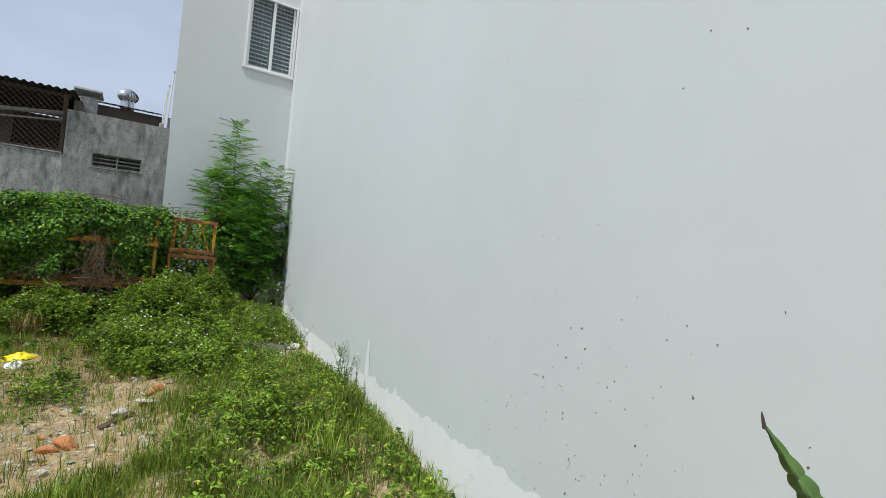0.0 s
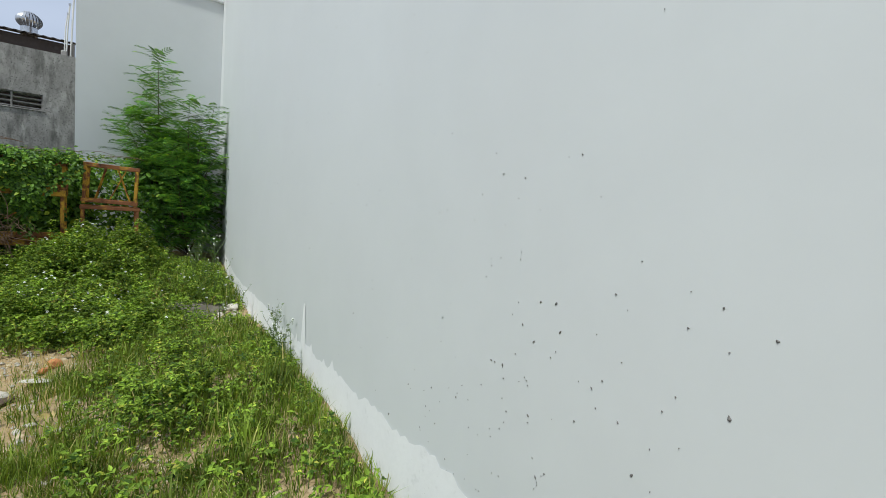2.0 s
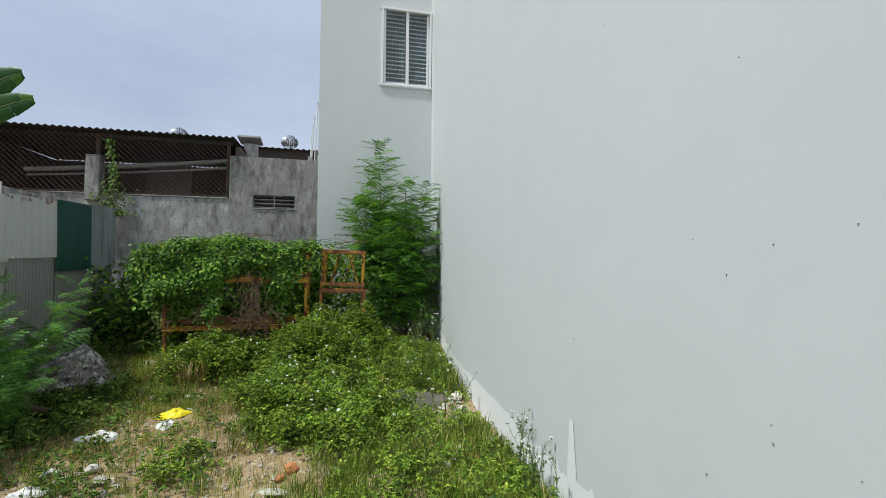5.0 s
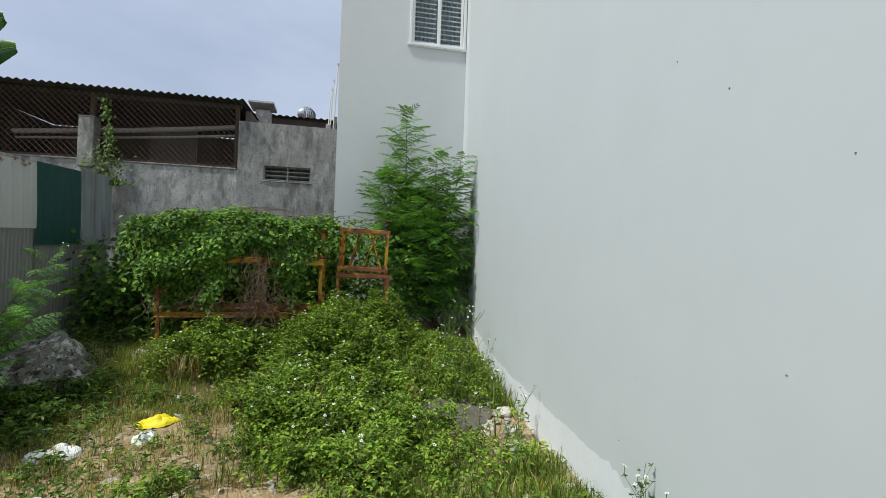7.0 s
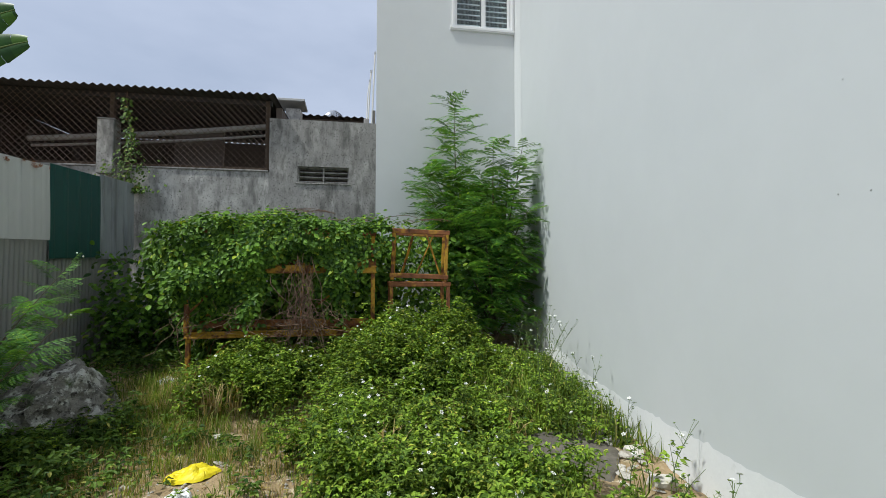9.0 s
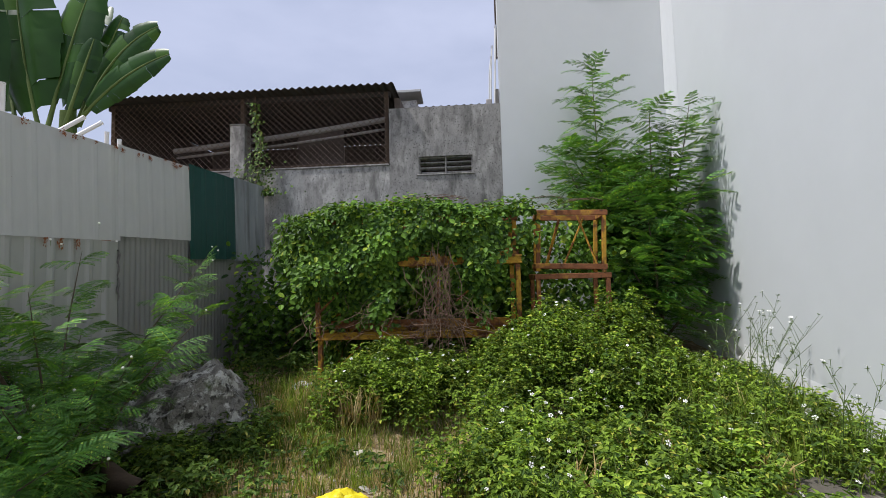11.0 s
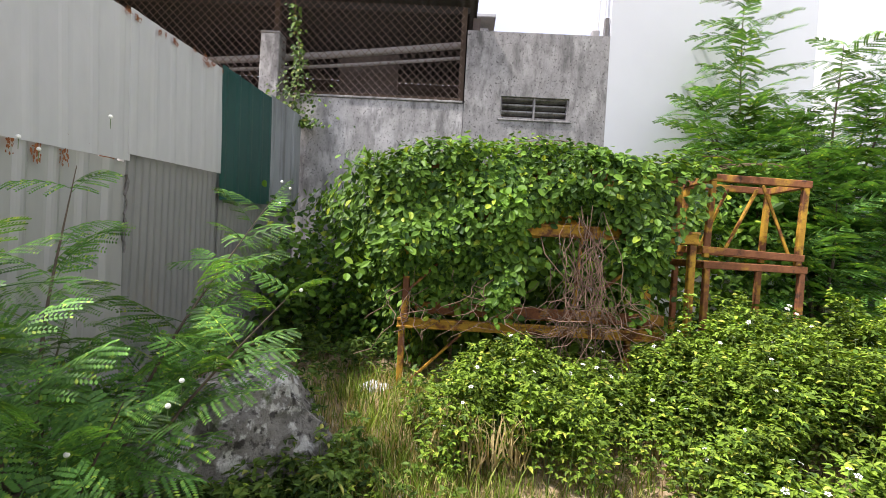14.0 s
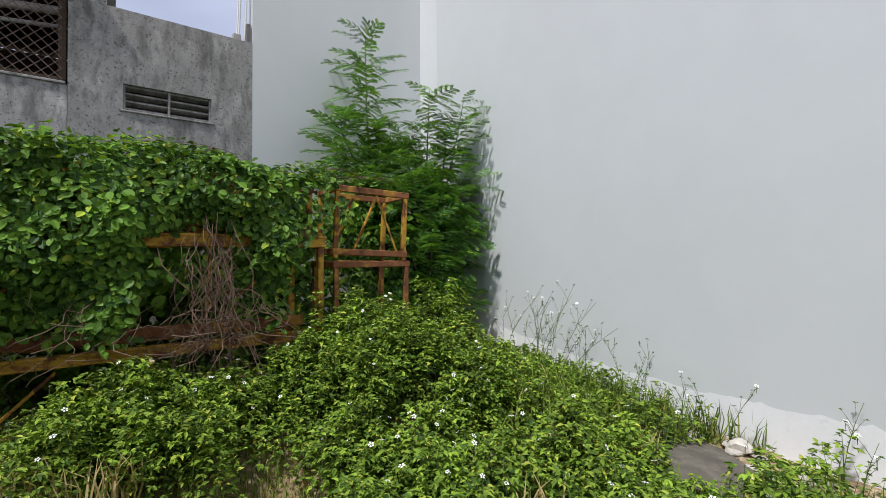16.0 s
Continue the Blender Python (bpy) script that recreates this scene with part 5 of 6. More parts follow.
feather_tree("slender_tree", (1.92, 10.8, 0.2), [
    [(1.92, 10.8, 0.15), (2.00, 10.7, 1.6), (2.18, 10.5, 2.6), (2.28, 10.4, 3.40)],
    [(1.92, 10.8, 0.9), (1.90, 10.75, 2.0), (1.86, 10.65, 2.8), (1.86, 10.6, 3.48)],
    [(1.92, 10.8, 1.2), (2.05, 10.6, 2.2), (2.08, 10.5, 3.05)],
    [(1.92, 10.8, 0.8), (2.10, 10.3, 1.5), (2.22, 10.15, 1.75)],
    [(1.92, 10.8, 0.9), (2.15, 10.4, 2.0), (2.30, 10.2, 2.35)],
    [(1.92, 10.8, 1.2), (1.65, 10.6, 2.1), (1.45, 10.5, 2.5)],
    [(1.92, 10.8, 1.0), (1.85, 11.1, 2.2), (1.80, 11.2, 2.9)],
    [(1.92, 10.8, 0.5), (1.60, 10.5, 1.1), (1.35, 10.4, 1.5)],
    [(1.92, 10.8, 0.3), (2.05, 10.4, 0.7), (2.15, 10.2, 0.85)],
    [(1.92, 10.8, 0.3), (1.40, 10.6, 0.7), (1.15, 10.5, 0.9)],
    [(1.92, 10.8, 0.6), (1.7, 11.0, 1.4), (1.4, 11.2, 2.0)], [(1.92, 10.8, 0.6), (2.2, 11.1, 1.3), (2.3, 11.4, 1.9)], [(1.92, 10.8, 0.4), (1.75, 11.1, 0.9), (1.5, 11.4, 1.3)],
    [(1.92, 10.8, 0.5), (1.75, 10.4, 1.3), (1.65, 10.3, 1.9)], [(1.92, 10.8, 0.9), (1.6, 10.8, 1.7), (1.25, 10.9, 2.3)]], 0.42, 22, "bushy feather-leaved tree crowding the house wall", 62, 0.026, 0.2)
feather_tree("feathery_shrub", (-3.36, 7.57, -0.15), [
    [(-3.36, 7.57, -0.20), (-3.31, 7.32, 0.55), (-3.36, 6.82, 1.25), (-3.51, 6.37, 2.00)],
    [(-3.36, 7.57, -0.20), (-3.21, 8.02, 0.75), (-2.96, 8.62, 1.53)],
    [(-3.36, 7.57, -0.15), (-3.01, 7.82, 0.55), (-2.59, 8.00, 1.07)],
    [(-3.36, 7.57, -0.05), (-3.16, 7.22, 0.65), (-3.01, 6.97, 1.25)],
    [(-3.36, 7.57, 0.05), (-3.51, 7.72, 0.85), (-3.56, 7.92, 1.55)],
    [(-3.36, 7.57, -0.05), (-3.11, 7.42, 0.35), (-2.91, 7.37, 0.75)],
    [(-3.36, 7.57, -0.05), (-3.01, 7.02, 0.35), (-2.76, 6.62, 0.70)],
    [(-3.36, 7.57, -0.05), (-3.41, 7.02, 0.30), (-3.31, 6.52, 0.70)],
    [(-3.31, 7.22, 0.55), (-3.16, 6.82, 1.05), (-3.06, 6.47, 1.40)],
    [(-3.36, 7.57, 0.0), (-3.6, 7.4, 0.5), (-3.75, 7.1, 0.9)], [(-3.36, 7.57, 0.0), (-3.65, 7.9, 0.5), (-3.8, 8.2, 0.9)], [(-3.36, 7.57, 0.0), (-3.3, 8.1, 0.45), (-3.4, 8.6, 0.8)]], 0.25, 34, "straggling feather-leaved shrub with round white flower heads by the fence", 63, 0.013, 0.32, balls=24)
feather_tree("feathery_shrub", (-3.06, 6.57, -0.15), [
    [(-3.06, 6.57, -0.20), (-2.91, 6.47, 0.25), (-2.71, 6.37, 0.45)],
    [(-3.06, 6.57, -0.20), (-3.11, 6.42, 0.30), (-3.16, 6.27, 0.50)],
    [(-3.06, 6.57, -0.20), (-2.86, 6.72, 0.25), (-2.56, 6.77, 0.42)],
    [(-3.06, 6.57, -0.20), (-3.3, 6.75, 0.25), (-3.6, 6.8, 0.45)],
    [(-3.06, 6.57, -0.20), (-2.9, 6.9, 0.3), (-2.75, 7.15, 0.5)],
    [(-3.06, 6.57, -0.20), (-3.05, 6.9, 0.35), (-3.1, 7.1, 0.55)]], 0.27, 46, "low feather-leaved seedling shrub in the fence's shade", 64, 0.012, 0.3, balls=6)


# ---- banana clump behind the fence ----
def banana():
    rng = random.Random(71)
    ob = empty("banana_plant", (-6.6, 10.9, 0.0), "banana plant with broad torn green leaves behind the fence", "tree")
    for dx, dy, h in ((0, 0, 3.9), (-0.7, -0.4, 3.6), (0.45, 0.2, 3.3)):
        array_mesh("trunk", [tube([(-6.6 + dx, 10.9 + dy, -0.2), (-6.58 + dx, 10.9 + dy, h * 0.5), (-6.55 + dx, 10.9 + dy, h)], [0.16, 0.13, 0.09], 12)], GREEN_STEM, ob, "", True)
    leaves = (((-6.95, 10.9, 3.5), (-7.3, 10.9, 5.0), (-7.5, 10.9, 6.6), 0.48), ((-6.85, 10.9, 3.7), (-6.6, 11.0, 5.0), (-6.25, 11.0, 6.0), 0.36), ((-6.5, 11, 3.7), (-6.15, 11.1, 4.8), (-5.85, 11.1, 5.45), 0.24),
              ((-6.45, 11, 3.7), (-5.9, 11, 4.7), (-5.20, 11, 5.2), 0.22), ((-6.4, 10.9, 3.7), (-5.7, 10.9, 4.35), (-4.95, 10.9, 4.70), 0.2), ((-6.5, 10.8, 3.6), (-6.2, 10.8, 4.5), (-6.05, 10.8, 4.95), 0.14),
              ((-7.2, 10.6, 3.5), (-8.0, 10.6, 4.8), (-8.7, 10.5, 5.7), 0.30), ((-7.2, 10.6, 3.5), (-8.4, 10.4, 4.4), (-9.6, 10.3, 4.9), 0.30), ((-7.2, 10.5, 3.4), (-7.6, 10.4, 5.2), (-7.9, 10.4, 6.6), 0.34),
              ((-6.7, 11.2, 3.6), (-6.9, 11.5, 5.0), (-6.7, 11.8, 6.1), 0.30), ((-7.3, 10.9, 3.4), (-8.0, 11.3, 5.2), (-8.3, 11.6, 6.4), 0.32))
    for a, b, c, w in leaves:
        a, b, c = Vector(a), Vector(b), Vector(c)
        n = 40
        mid = [((1 - t) ** 2) * a + 2 * t * (1 - t) * (2 * b - (a + c) / 2) + t * t * c for t in [i / n for i in range(n + 1)]]
        face = Vector((rng.uniform(-0.35, 0.35), -0.9, rng.uniform(0.0, 0.35)))
        vs, fs = [], []
        for sg in (-1, 1):
            i = 6
            while i < n:
                run = rng.randint(3, 10) if rng.random() < 0.8 else 2
                j = min(i + run, n)
                base = len(vs)
                sag = rng.uniform(-0.12, 0.08)
                for k in range(i, j + 1):
                    t = (k - 6) / (n - 6)
                    wid = 1.3 * w * (math.sin(math.pi * min(t * 0.86 + 0.10, 1.0)) ** 0.55) * (1 - 0.06 * rng.random())
                    d = (mid[min(k + 1, n)] - mid[max(k - 1, 0)]).normalized()
                    s = d.cross(face).normalized() * sg
                    nn = s.cross(d).normalized() * sg
                    for q in (0.0, 0.5, 1.0):
                        vs.append(tuple(mid[k] + s * wid * q + nn * (0.16 * wid * q * (1 - q) * 4 - (0.18 + sag) * wid * q * q) + d * 0.10 * wid * q))
                for k in range(j - i):
                    for q in range(2):
                        m = base + 3 * k + q
                        fs.append((m, m + 3, m + 4, m + 1))
                i = j
                if rng.random() < 0.08:
                    i = min(j + 1, n)
        leaf = array_mesh("leaf", [(vs, fs)], BANANA_LEAF, ob, "", True)
        array_mesh("midrib", [tube(mid[::4], [0.035 * (1 - 0.8 * k / 10) for k in range(11)], 6)], GREEN_STEM, leaf, "pale green midrib", True)


banana()


# ---- things on and behind the rear wall ----
def behind():
    h = empty("rear_house", (-3, 16, 0), "low house with a corrugated roof behind the concrete wall", "house")
    v, f, nx = [], [], 240
    for side in (0, 1):
        for j in range(2):
            for i in range(nx + 1):
                x = -7.0 + 6.88 * i / nx
                v.append((x, 13.9 + j * 6.0, 4.83 + j * 1.33 + 0.018 * math.sin(2 * math.pi * x / 0.16) + 0.012 * side))
    m = nx + 1
    for i in range(nx):
        f += [(i + 1, i, m + i, m + i + 1), (2 * m + i, 2 * m + i + 1, 3 * m + i + 1, 3 * m + i), (i, i + 1, 2 * m + i + 1, 2 * m + i)]
    array_mesh("roof", [(v, f)], ROOF_DARK, h, "dark corrugated roof", True)
    part("wall", box(bmesh.new(), (1.62, 0.12, 5.0), (-0.93, 14.1, 2.3)), SHED_DARK, h, "dull brown wall")
    for x in (-1.22, -4.78):
        z = 5.74
        t = empty("roof_ventilator", (x, 18.0, z), "round silver turbine ventilator on a roof", "ventilator", "roof ventilators")
        array_mesh("neck", [tube([(x, 18, z - 0.1), (x, 18, z + 0.18)], [0.2, 0.19], 20)], METAL, t, "", True)
        for k in range(22):
            a = 2 * math.pi * k / 22
            vs, fs = [], []
            for i in range(9):
                q = i / 8
                r = 0.30 * math.sin(math.pi * (0.16 + 0.74 * q)) ** 0.7
                for da in (0.0, 0.22):
                    rr = r * (1 if da == 0 else 0.93)
                    vs.append((x + rr * math.cos(a + da), 18 + rr * math.sin(a + da), z + 0.18 + 0.40 * q))
                if i:
                    fs.append((2 * i - 2, 2 * i - 1, 2 * i + 1, 2 * i))
            array_mesh("vane", [(vs, fs)], METAL, t, "", True)
        array_mesh("cap", [tube([(x, 18, z + 0.56), (x, 18, z + 0.60), (x, 18, z + 0.62)], [0.16, 0.12, 0.01], 18)], METAL, t, "", True)
    b = empty("roof_hatch", (-1.72, 13.45, 4.0), "pale metal hood above the concrete wall", "hood")
    part("hood", box(bmesh.new(), (0.54, 0.5, 0.06), (-1.70, 13.45, 4.88), Euler((radians(-8), radians(0), 0)).to_matrix(), 0.01), ROOF_PALE, b)
    part("support", box(bmesh.new(), (0.3, 0.3, 4.9), (-1.68, 13.5, 2.33), None, 0.01), CONCRETE_PALE, b)


behind()


def wall_poles():
    for x, y, z1, r in ((-0.03, 12.16, 5.50, 0.016), (-0.10, 12.18, 5.15, 0.014), (-0.13, 12.14, 4.95, 0.010)):
        p = empty("thin_pole", (x, y, 4.14), "thin white pipe standing on the concrete wall", "pole", "pipes on the wall")
        array_mesh("pipe", [tube([(x - 0.03, y, 4.14), (x - 0.01, y, 4.7), (x + 0.02, y, z1)], r, 8)], PVC, p, "", True)
        array_mesh("cap", [tube([(x + 0.02, y, z1), (x + 0.021, y, z1 + 0.04)], r * 1.5, 8)], METAL, p, "", True)
    c = empty("junction_box", (-0.14, 12.16, 4.14), "small grey box on the wall top", "box")
    part("body", box(bmesh.new(), (0.10, 0.1, 0.10), (-0.16, 12.16, 4.19), None, 0.012), PIPE_GREY, c)
    part("bracket", box(bmesh.new(), (0.05, 0.04, 0.26), (-0.02, 12.12, 4.27), None, 0.004), MUD, c, "dark bracket")


wall_poles()


def fence_pipes():
    for b0, b in (((-4.62, 8.08, 2.2), (-4.62, 8.09, 3.09)), ((-4.60, 8.15, 2.2), (-4.60, 8.15, 3.09)), ((-4.58, 8.21, 2.2), (-4.58, 8.20, 3.06)), ((-4.78, 8.3, 2.35), (-4.42, 8.85, 2.98)), ((-4.76, 8.45, 2.35), (-4.38, 9.02, 2.98)),
                 ((-4.7, 7.9, 2.2), (-4.66, 7.98, 2.86)), ((-4.55, 9.3, 2.2), (-4.55, 9.3, 2.97)), ((-4.5, 9.42, 2.2), (-4.5, 9.42, 2.92))):
        way = Vector(b) - Vector(b0)
        a = tuple(Vector(b) - way * ((b[2] + 0.1) / way.z))
        p = empty("leaning_pipe", a, "white plastic pipe leaning behind the fence top", "pipe", "pipes behind the fence")
        array_mesh("tube", [tube([a, Vector(a).lerp(Vector(b), 0.5), b], 0.021, 10)], PVC, p, "", True)
        array_mesh("rim", [tube([Vector(b), Vector(b) + (Vector(b) - Vector(a)).normalized() * 0.012], 0.024, 10)], PVC, p, "", True)
    p = empty("block_wall", (-5.6, 10.0, 0), "weathered block wall behind the fence", "wall", kind="structure")
    part("body", box(bmesh.new(), (0.2, 3.2, 3.5), (-5.5, 11.2, 1.35), None, 0.01), CONCRETE_PALE, p)


fence_pipes()


# ---- rubble and litter ----
def rock_mesh(name, seed, size, cuts=3, rough=0.18):
    rng = random.Random(seed)
    bm = bmesh.new()
    bmesh.ops.create_icosphere(bm, subdivisions=cuts, radius=0.5)
    off = Vector((rng.uniform(0, 50), rng.uniform(0, 50), rng.uniform(0, 50)))
    planes = [(Vector((rng.gauss(0, 1), rng.gauss(0, 1), rng.gauss(0, 1))).normalized(), rng.uniform(0.26, 0.42)) for _ in range(9)]
    for v in bm.verts:
        for n, d in planes:
            e = v.co.dot(n) - d
            if e > 0:
                v.co -= n * e
        v.co += v.co.normalized() * rough * (noise.noise(v.co * 3 + off) * 0.5 + noise.noise(v.co * 8 + off) * 0.22)
        v.co = Vector((v.co.x * size[0], v.co.y * size[1], v.co.z * size[2]))
    me = bpy.data.meshes.new(name)
    bm.to_mesh(me)
    bm.free()
    return me


def rubble():
    rng = random.Random(81)
    stones = [rock_mesh("rubble_stone", 90 + k, s, 2) for k, s in enumerate(((1, 0.7, 0.4), (1, 0.8, 0.6), (1.2, 0.5, 0.35), (0.9, 0.9, 0.5), (1.3, 0.7, 0.25)))]
    for me in stones:
        me.materials.append(STONE)
    bricks = [rock_mesh("brick_piece", 120 + k, s, 2, 0.08) for k, s in enumerate(((1, 0.5, 0.4), (0.8, 0.6, 0.4)))]
    for me in bricks:
        me.materials.append(BRICK)

    def put(me, x, y, size, label, name, group, up=0.25):
        ob = tagged(new(name, me), label, "stone" if "stone" in name else "brick", group)
        ob.matrix_basis = Matrix.Translation((x, y, float(ground_z(x, y)) + size * up * 0.5)) @ Euler((rng.gauss(0, 0.2), rng.gauss(0, 0.2), rng.uniform(0, 6))).to_matrix().to_4x4() @ Matrix.Scale(size, 4)
    for x, y, s in ((0.02, 5.2, 0.22), (-0.22, 5.05, 0.2), (1.42, 4.98, 0.20), (-1.65, 4.5, 0.3), (-1.3, 7.75, 0.12), (-1.9, 7.5, 0.12), (-1.53, 8.38, 0.16), (1.25, 1.9, 0.16), (1.45, 1.7, 0.18), (1.1, 1.6, 0.12), (-1.95, 8.4, 0.18), (1.85, 6.25, 0.22), (1.95, 6.6, 0.25), (2.05, 7.1, 0.28),
                    (2.08, 7.7, 0.25), (2.0, 7.35, 0.2), (1.55, 7.2, 0.22), (-1.7, 6.15, 0.2), (-1.85, 6.0, 0.16), (-1.5, 5.9, 0.18), (1.9, 5.4, 0.2), (1.85, 5.1, 0.16)):
        put(rng.choice(stones), x, y, s, "pale broken stone lying on the sandy ground", "rubble_stone", "rubble")
    for _ in range(150):
        x, y = rng.uniform(-2.3, 0.6), rng.uniform(3.3, 6.7)
        put(rng.choice(stones), x, y, rng.choice((0.035, 0.045, 0.055, 0.07, 0.10)), "small pale stone on the sandy ground", "rubble_stone", "rubble")
    for _ in range(34):
        y = rng.uniform(5.0, 8.4)
        put(rng.choice(stones), wall_x(y) - rng.uniform(0.08, 0.5), y, rng.uniform(0.05, 0.14), "pale rubble stone at the foot of the wall", "rubble_stone", "rubble")
    for x, y, s in ((0.12, 5.55, 0.2), (0.04, 5.4, 0.16), (-0.55, 4.35, 0.3), (-0.65, 4.25, 0.2), (1.62, 5.05, 0.22), (1.75, 5.45, 0.16), (-0.75, 4.7, 0.12), (0.1, 5.5, 0.1)):
        put(rng.choice(bricks), x, y, s, "broken orange brick lying on the ground", "brick_piece", "broken bricks")
    sets = []
    for _ in range(4200):
        x, y = rng.uniform(-2.4, 1.0), rng.uniform(2.6, 8.6)
        r = rng.uniform(0.006, 0.017) * (1.9 if rng.random() < 0.1 else 1)
        c = Vector((x, y, float(ground_z(x, y)) + r * 0.3))
        d = [(1, 0, 0), (0, 1, 0), (-1, 0, 0), (0, -1, 0), (0, 0, 0.7), (0, 0, -0.7)]
        sets.append(([tuple(c + Vector(q) * r * rng.uniform(0.6, 1.2)) for q in d], [(0, 1, 4), (1, 2, 4), (2, 3, 4), (3, 0, 4), (1, 0, 5), (2, 1, 5), (3, 2, 5), (0, 3, 5)]))
    tagged(array_mesh("gravel", sets, STONE), "loose pale gravel on the sandy soil", "gravel", kind="stuff")
    sets = []
    for _ in range(2200):
        x, y = rng.uniform(-2.6, 0.9), rng.uniform(2.6, 9.2)
        c, a, n = Vector((x, y, float(ground_z(x, y)) + 0.012)), rng.uniform(0, 6.3), rng.uniform(0.015, 0.05)
        d, w = Vector((math.cos(a), math.sin(a), rng.gauss(0, 0.25))) * n, Vector((-math.sin(a), math.cos(a), rng.gauss(0, 0.4))) * n * rng.choice((0.08, 0.12, 0.3))
        sets.append(([tuple(c - d), tuple(c + w), tuple(c + d), tuple(c - w)], [(0, 1, 2, 3)]))
    tagged(array_mesh("ground_litter", sets, STRAW), "dry leaf and twig litter on the soil", "litter", kind="stuff")
    # big weathered lump
    me = rock_mesh("boulder", 141, (1, 1, 1), 5, 0.0)
    faces = [(Vector(n).normalized(), d) for n, d in (((-0.55, -0.45, 1.0), 0.30), ((0.9, -0.30, 0.75), 0.265), ((0.1, 0.8, 0.9), 0.34), ((-0.1, -1.0, 0.35), 0.33), ((-1, 0.1, 0.2), 0.70), ((1, 0, 0.3), 0.42), ((0.35, -0.8, 0.75), 0.37))]
    for v in me.vertices:
        v.co = v.co.normalized() * 0.8
        for n, d in faces:
            e = v.co.dot(n) - d
            if e > 0:
                v.co -= n * e
        q = v.co.copy()
        v.co += q.normalized() * (0.07 * noise.noise(q * 4.0) + 0.05 * noise.noise(q * 10.0) + 0.02 * noise.noise(q * 27.0))
        v.co.z = max(v.co.z, -0.3)
    me.materials.append(ROCK)
    ob = tagged(new("boulder", me), "big grey weathered lump of stone among weeds", "rock")
    ob.matrix_basis = pose(-3.04, 8.80, 0.10, 0, 0, 45) @ Matrix.Diagonal((1.05, 0.85, 1.12, 1))
    # slab by the wall
    me = rock_mesh("concrete_slab", 151, (0.62, 0.75, 0.09), 4, 0.05)
    me.materials.append(SLAB)
    ob = tagged(new("concrete_slab", me), "dark broken concrete slab lying near the wall", "slab")
    ob.matrix_basis = pose(1.55, 7.08, -0.05, 6, -6, 70) @ Matrix.Scale(1.35, 4)
    me = rock_mesh("concrete_slab", 152, (0.6, 0.4, 0.12), 4, 0.05)
    me.materials.append(SLAB)
    ob = tagged(new("concrete_slab", me), "dirty grey concrete lump near the wall", "slab")
    ob.matrix_basis = pose(1.95, 7.55, -0.03, 6, -8, 10) @ Matrix.Scale(1.1, 4)
    # splintered board and old log
    b = empty("broken_board", (-0.22, 4.85, float(ground_z(-0.22, 4.85))), "dark splintered board lying on the sand", "board")
    bar("plank", (-0.34, 4.72, float(ground_z(-0.34, 4.72)) + 0.02), (-0.10, 4.95, float(ground_z(-0.1, 4.95)) + 0.03), 0.07, 0.02, WOOD_OLD, b)
    b = empty("old_log", (-3.4, 7.75, -0.1), "dark rotten log lying by the fence", "log")
    pts = [(-3.95 + 0.18 * k, 8.05 - 0.09 * k + 0.02 * math.sin(k * 2), -0.02 + 0.015 * math.sin(k * 1.7)) for k in range(8)]
    array_mesh("trunk", [tube(pts, [0.09, 0.1, 0.095, 0.09, 0.085, 0.08, 0.07, 0.05], 10)], WOOD_OLD, b, "", True)


rubble()


def crumpled(name, at, size, mat, label, seed, category="litter", dome=0.35, n=26):
    """A crumpled sheet lying on the ground."""
    rng = random.Random(seed)
    off = Vector((rng.uniform(0, 90), rng.uniform(0, 90), 0))
    vs, fs = [], []
    for j in range(n + 1):
        for i in range(n + 1):
            u, w = 2 * i / n - 1, 2 * j / n - 1
            edge = 1 + 0.22 * noise.noise(Vector((math.atan2(w, u) * 1.4, 0, 0)) + off)
            r = max(abs(u), abs(w))
            k = r / max(math.hypot(u, w), 1e-6) if r else 1
            x, y = at[0] + u * k * size[0] * edge, at[1] + w * k * size[1] * edge
            h = size[2] * (max(0, 1 - r * r) ** dome) * (0.75 + 0.9 * noise.noise(Vector((u * 1.8, w * 1.8, 0)) + off)) + 0.18 * size[2] * abs(noise.noise(Vector((u * 5, w * 5, 3)) + off))
            vs.append((x, y, float(ground_z(x, y)) + 0.006 + max(h, 0)))
    for j in range(n):
        for i in range(n):
            a = j * (n + 1) + i
            fs.append((a, a + 1, a + n + 2, a + n + 1))
    return tagged(array_mesh(name, [(vs, fs)], mat, None, "", False), label, category)


crumpled("yellow_sack", (-1.46, 7.58, 0), (0.21, 0.14, 0.09), PLASTIC_YELLOW, "bright yellow plastic sack lying on the soil", 1, "sack", 0.6)
crumpled("white_bag", (-1.42, 7.20, 0), (0.09, 0.11, 0.06), PLASTIC_WHITE, "crumpled white bag beside the yellow sack", 2, "bag")
crumpled("white_bag", (-2.02, 6.96, 0), (0.21, 0.14, 0.07), PLASTIC_WHITE, "crumpled white plastic bag on bare soil", 3, "bag")
crumpled("white_bag", (-1.95, 5.75, 0), (0.14, 0.1, 0.04), PLASTIC_WHITE, "flattened white bag among stones", 4, "bag")
crumpled("white_bag", (-2.05, 6.2, 0), (0.11, 0.07, 0.04), PLASTIC_WHITE, "torn white paper on the stones", 5, "bag")
crumpled("white_bag", (-2.50, 9.66, 0), (0.15, 0.1, 0.045), PLASTIC_WHITE, "white bag lying by a frame leg", 6, "bag")
crumpled("clear_bag", (-0.25, 2.62, 0), (0.15, 0.13, 0.16), FILM, "crumpled clear plastic bag in the grass", 7, "bag", 0.6)


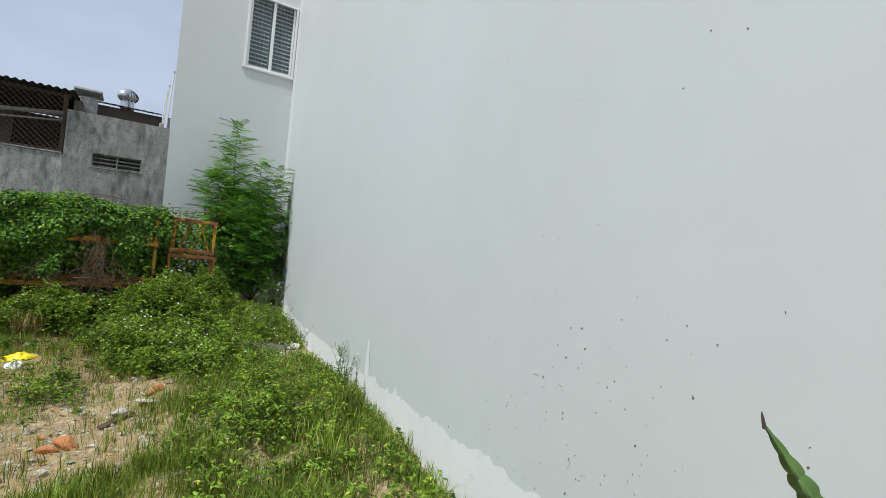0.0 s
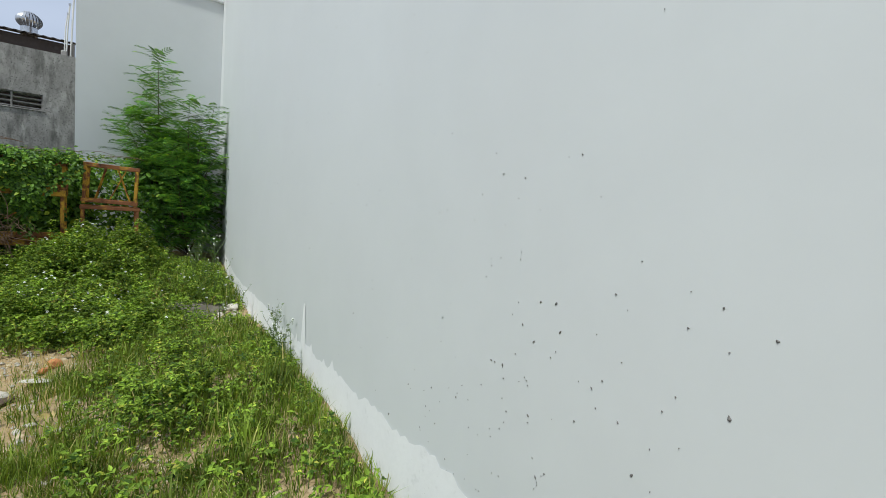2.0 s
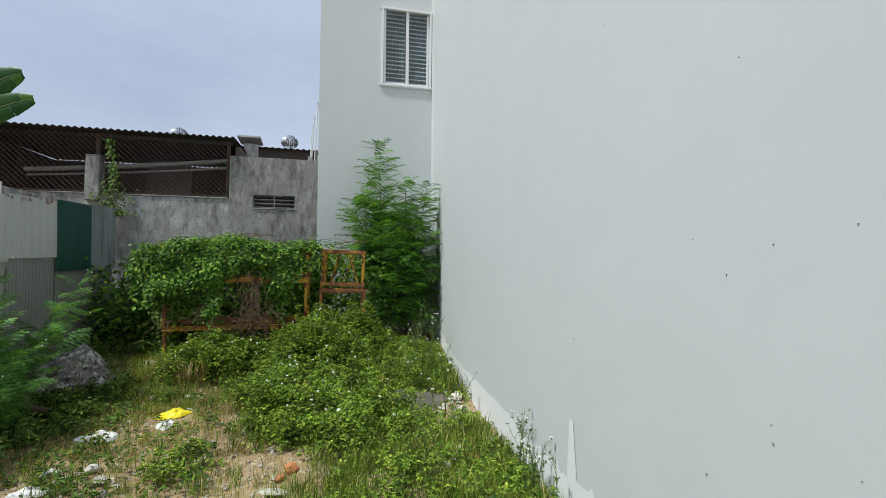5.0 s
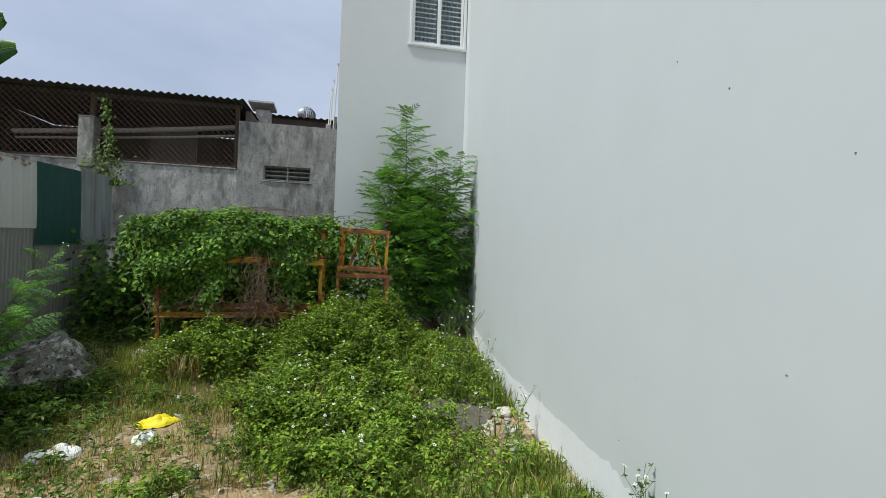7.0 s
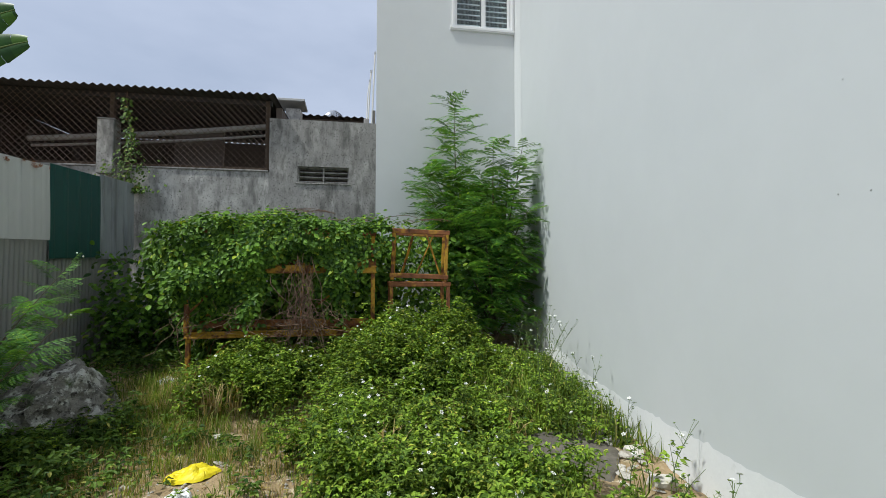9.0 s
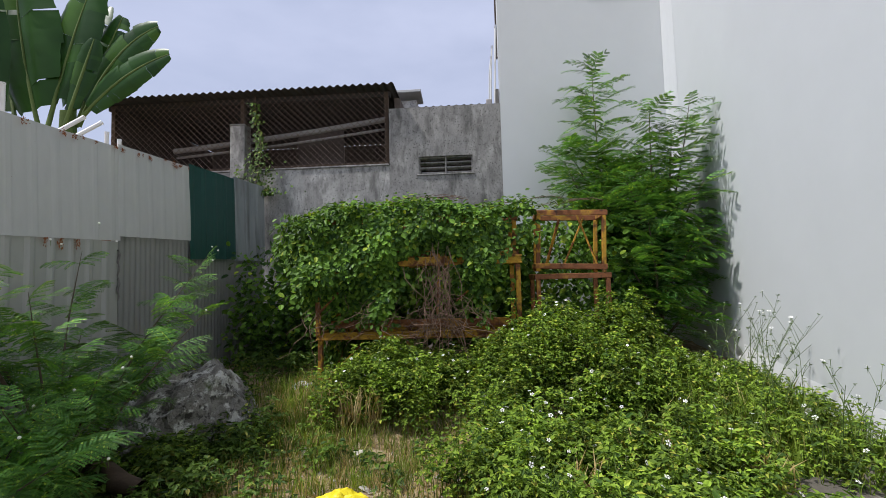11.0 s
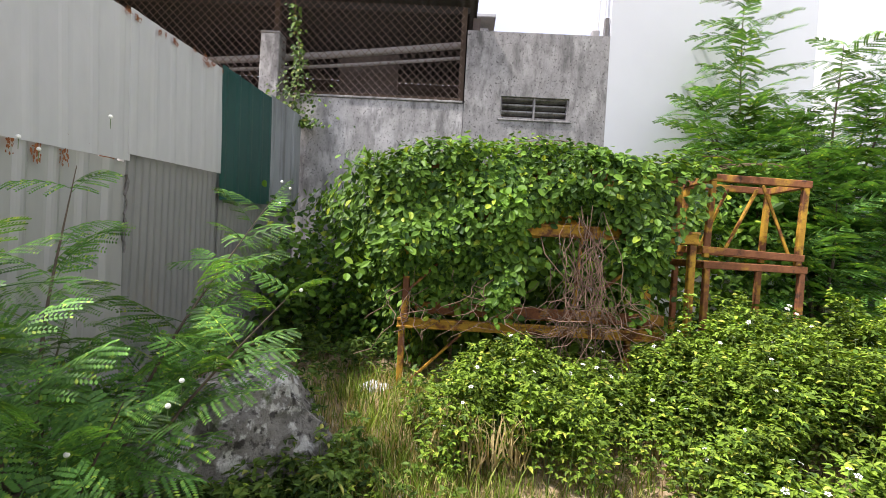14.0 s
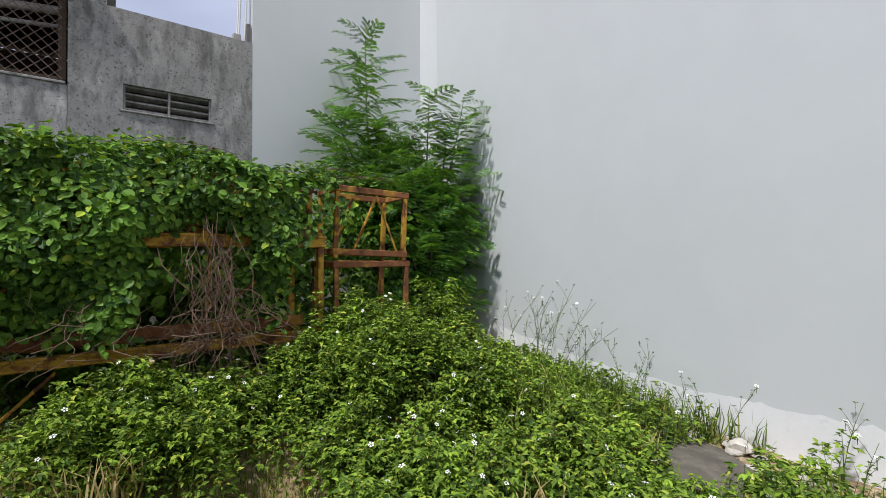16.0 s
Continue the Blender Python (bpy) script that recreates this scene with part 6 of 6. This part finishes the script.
def bottle():
    x, y = BOTTLE
    z = float(ground_z(x, y)) + 0.05
    b = empty("plastic_bottle", (x, y, z - 0.04), "small pale green plastic bottle lying in the weeds", "bottle")
    d = Vector((0.9, 0.25, 0.05)).normalized()
    rings = ((-0.11, 0.022), (-0.10, 0.031), (-0.04, 0.032), (0.0, 0.029), (0.04, 0.032), (0.07, 0.026), (0.095, 0.013), (0.105, 0.013))
    array_mesh("body", [tube([Vector((x, y, z)) + d * q for q, r in rings], [r for q, r in rings], 14)], BOTTLE_GREEN, b, "", True)
    array_mesh("cap", [tube([Vector((x, y, z)) + d * q for q in (0.105, 0.108, 0.122, 0.124)], [0.010, 0.015, 0.015, 0.006], 12)], PVC, b, "white screw cap", True)


BOTTLE = (-2.89, 8.22)
bottle()


def cactus_stem():
    """A three-winged climbing cactus stem with scalloped edges."""
    c = empty("cactus_stem", CACTUS_FOOT, "green three-winged cactus stem with scalloped edges", "cactus")
    foot, tip = Vector(CACTUS_FOOT), Vector(CACTUS_TIP)
    n, vs, fs = 240, [], []
    axis = (tip - foot)
    d = axis.normalized()
    s = d.cross(Vector((0, 1, 0))).normalized()
    u = d.cross(s).normalized()
    for i in range(n + 1):
        t = i / n
        p = ((1 - t) ** 3) * foot + 3 * t * (1 - t) ** 2 * Vector((1.48, -0.28, 0.5)) + 3 * t * t * (1 - t) * Vector((1.47, -0.24, 0.85)) + t ** 3 * tip
        r0 = 0.031 * min(1, (1 - t) * 9 + 0.10)
        r = r0 * (0.72 + 0.32 * abs(math.sin(t * axis.length / 0.042 * math.pi)) ** 0.6)
        for k in range(3):
            a = 2 * math.pi * k / 3 + 0.5
            for da, q in ((-0.10, 0.96), (0.10, 0.96), (1.05, 0.30)):
                vs.append(tuple(p + (s * math.cos(a + da) + u * math.sin(a + da)) * r * q))
    for i in range(n):
        for k in range(9):
            k2 = (k + 1) % 9
            fs.append((9 * i + k, 9 * i + k2, 9 * i + 9 + k2, 9 * i + 9 + k))
    array_mesh("stem", [(vs, fs)], CACTUS, c)
    array_mesh("growing_tip", [tube([tip - d * 0.01, tip + d * 0.015, tip + d * 0.03], [0.005, 0.0035, 0.001], 6)], WOOD_OLD, c, "dry brown tip")


CACTUS_TIP, CACTUS_FOOT = (1.154, -0.035, 1.315), (1.42, -0.2, 0.03)
cactus_stem()
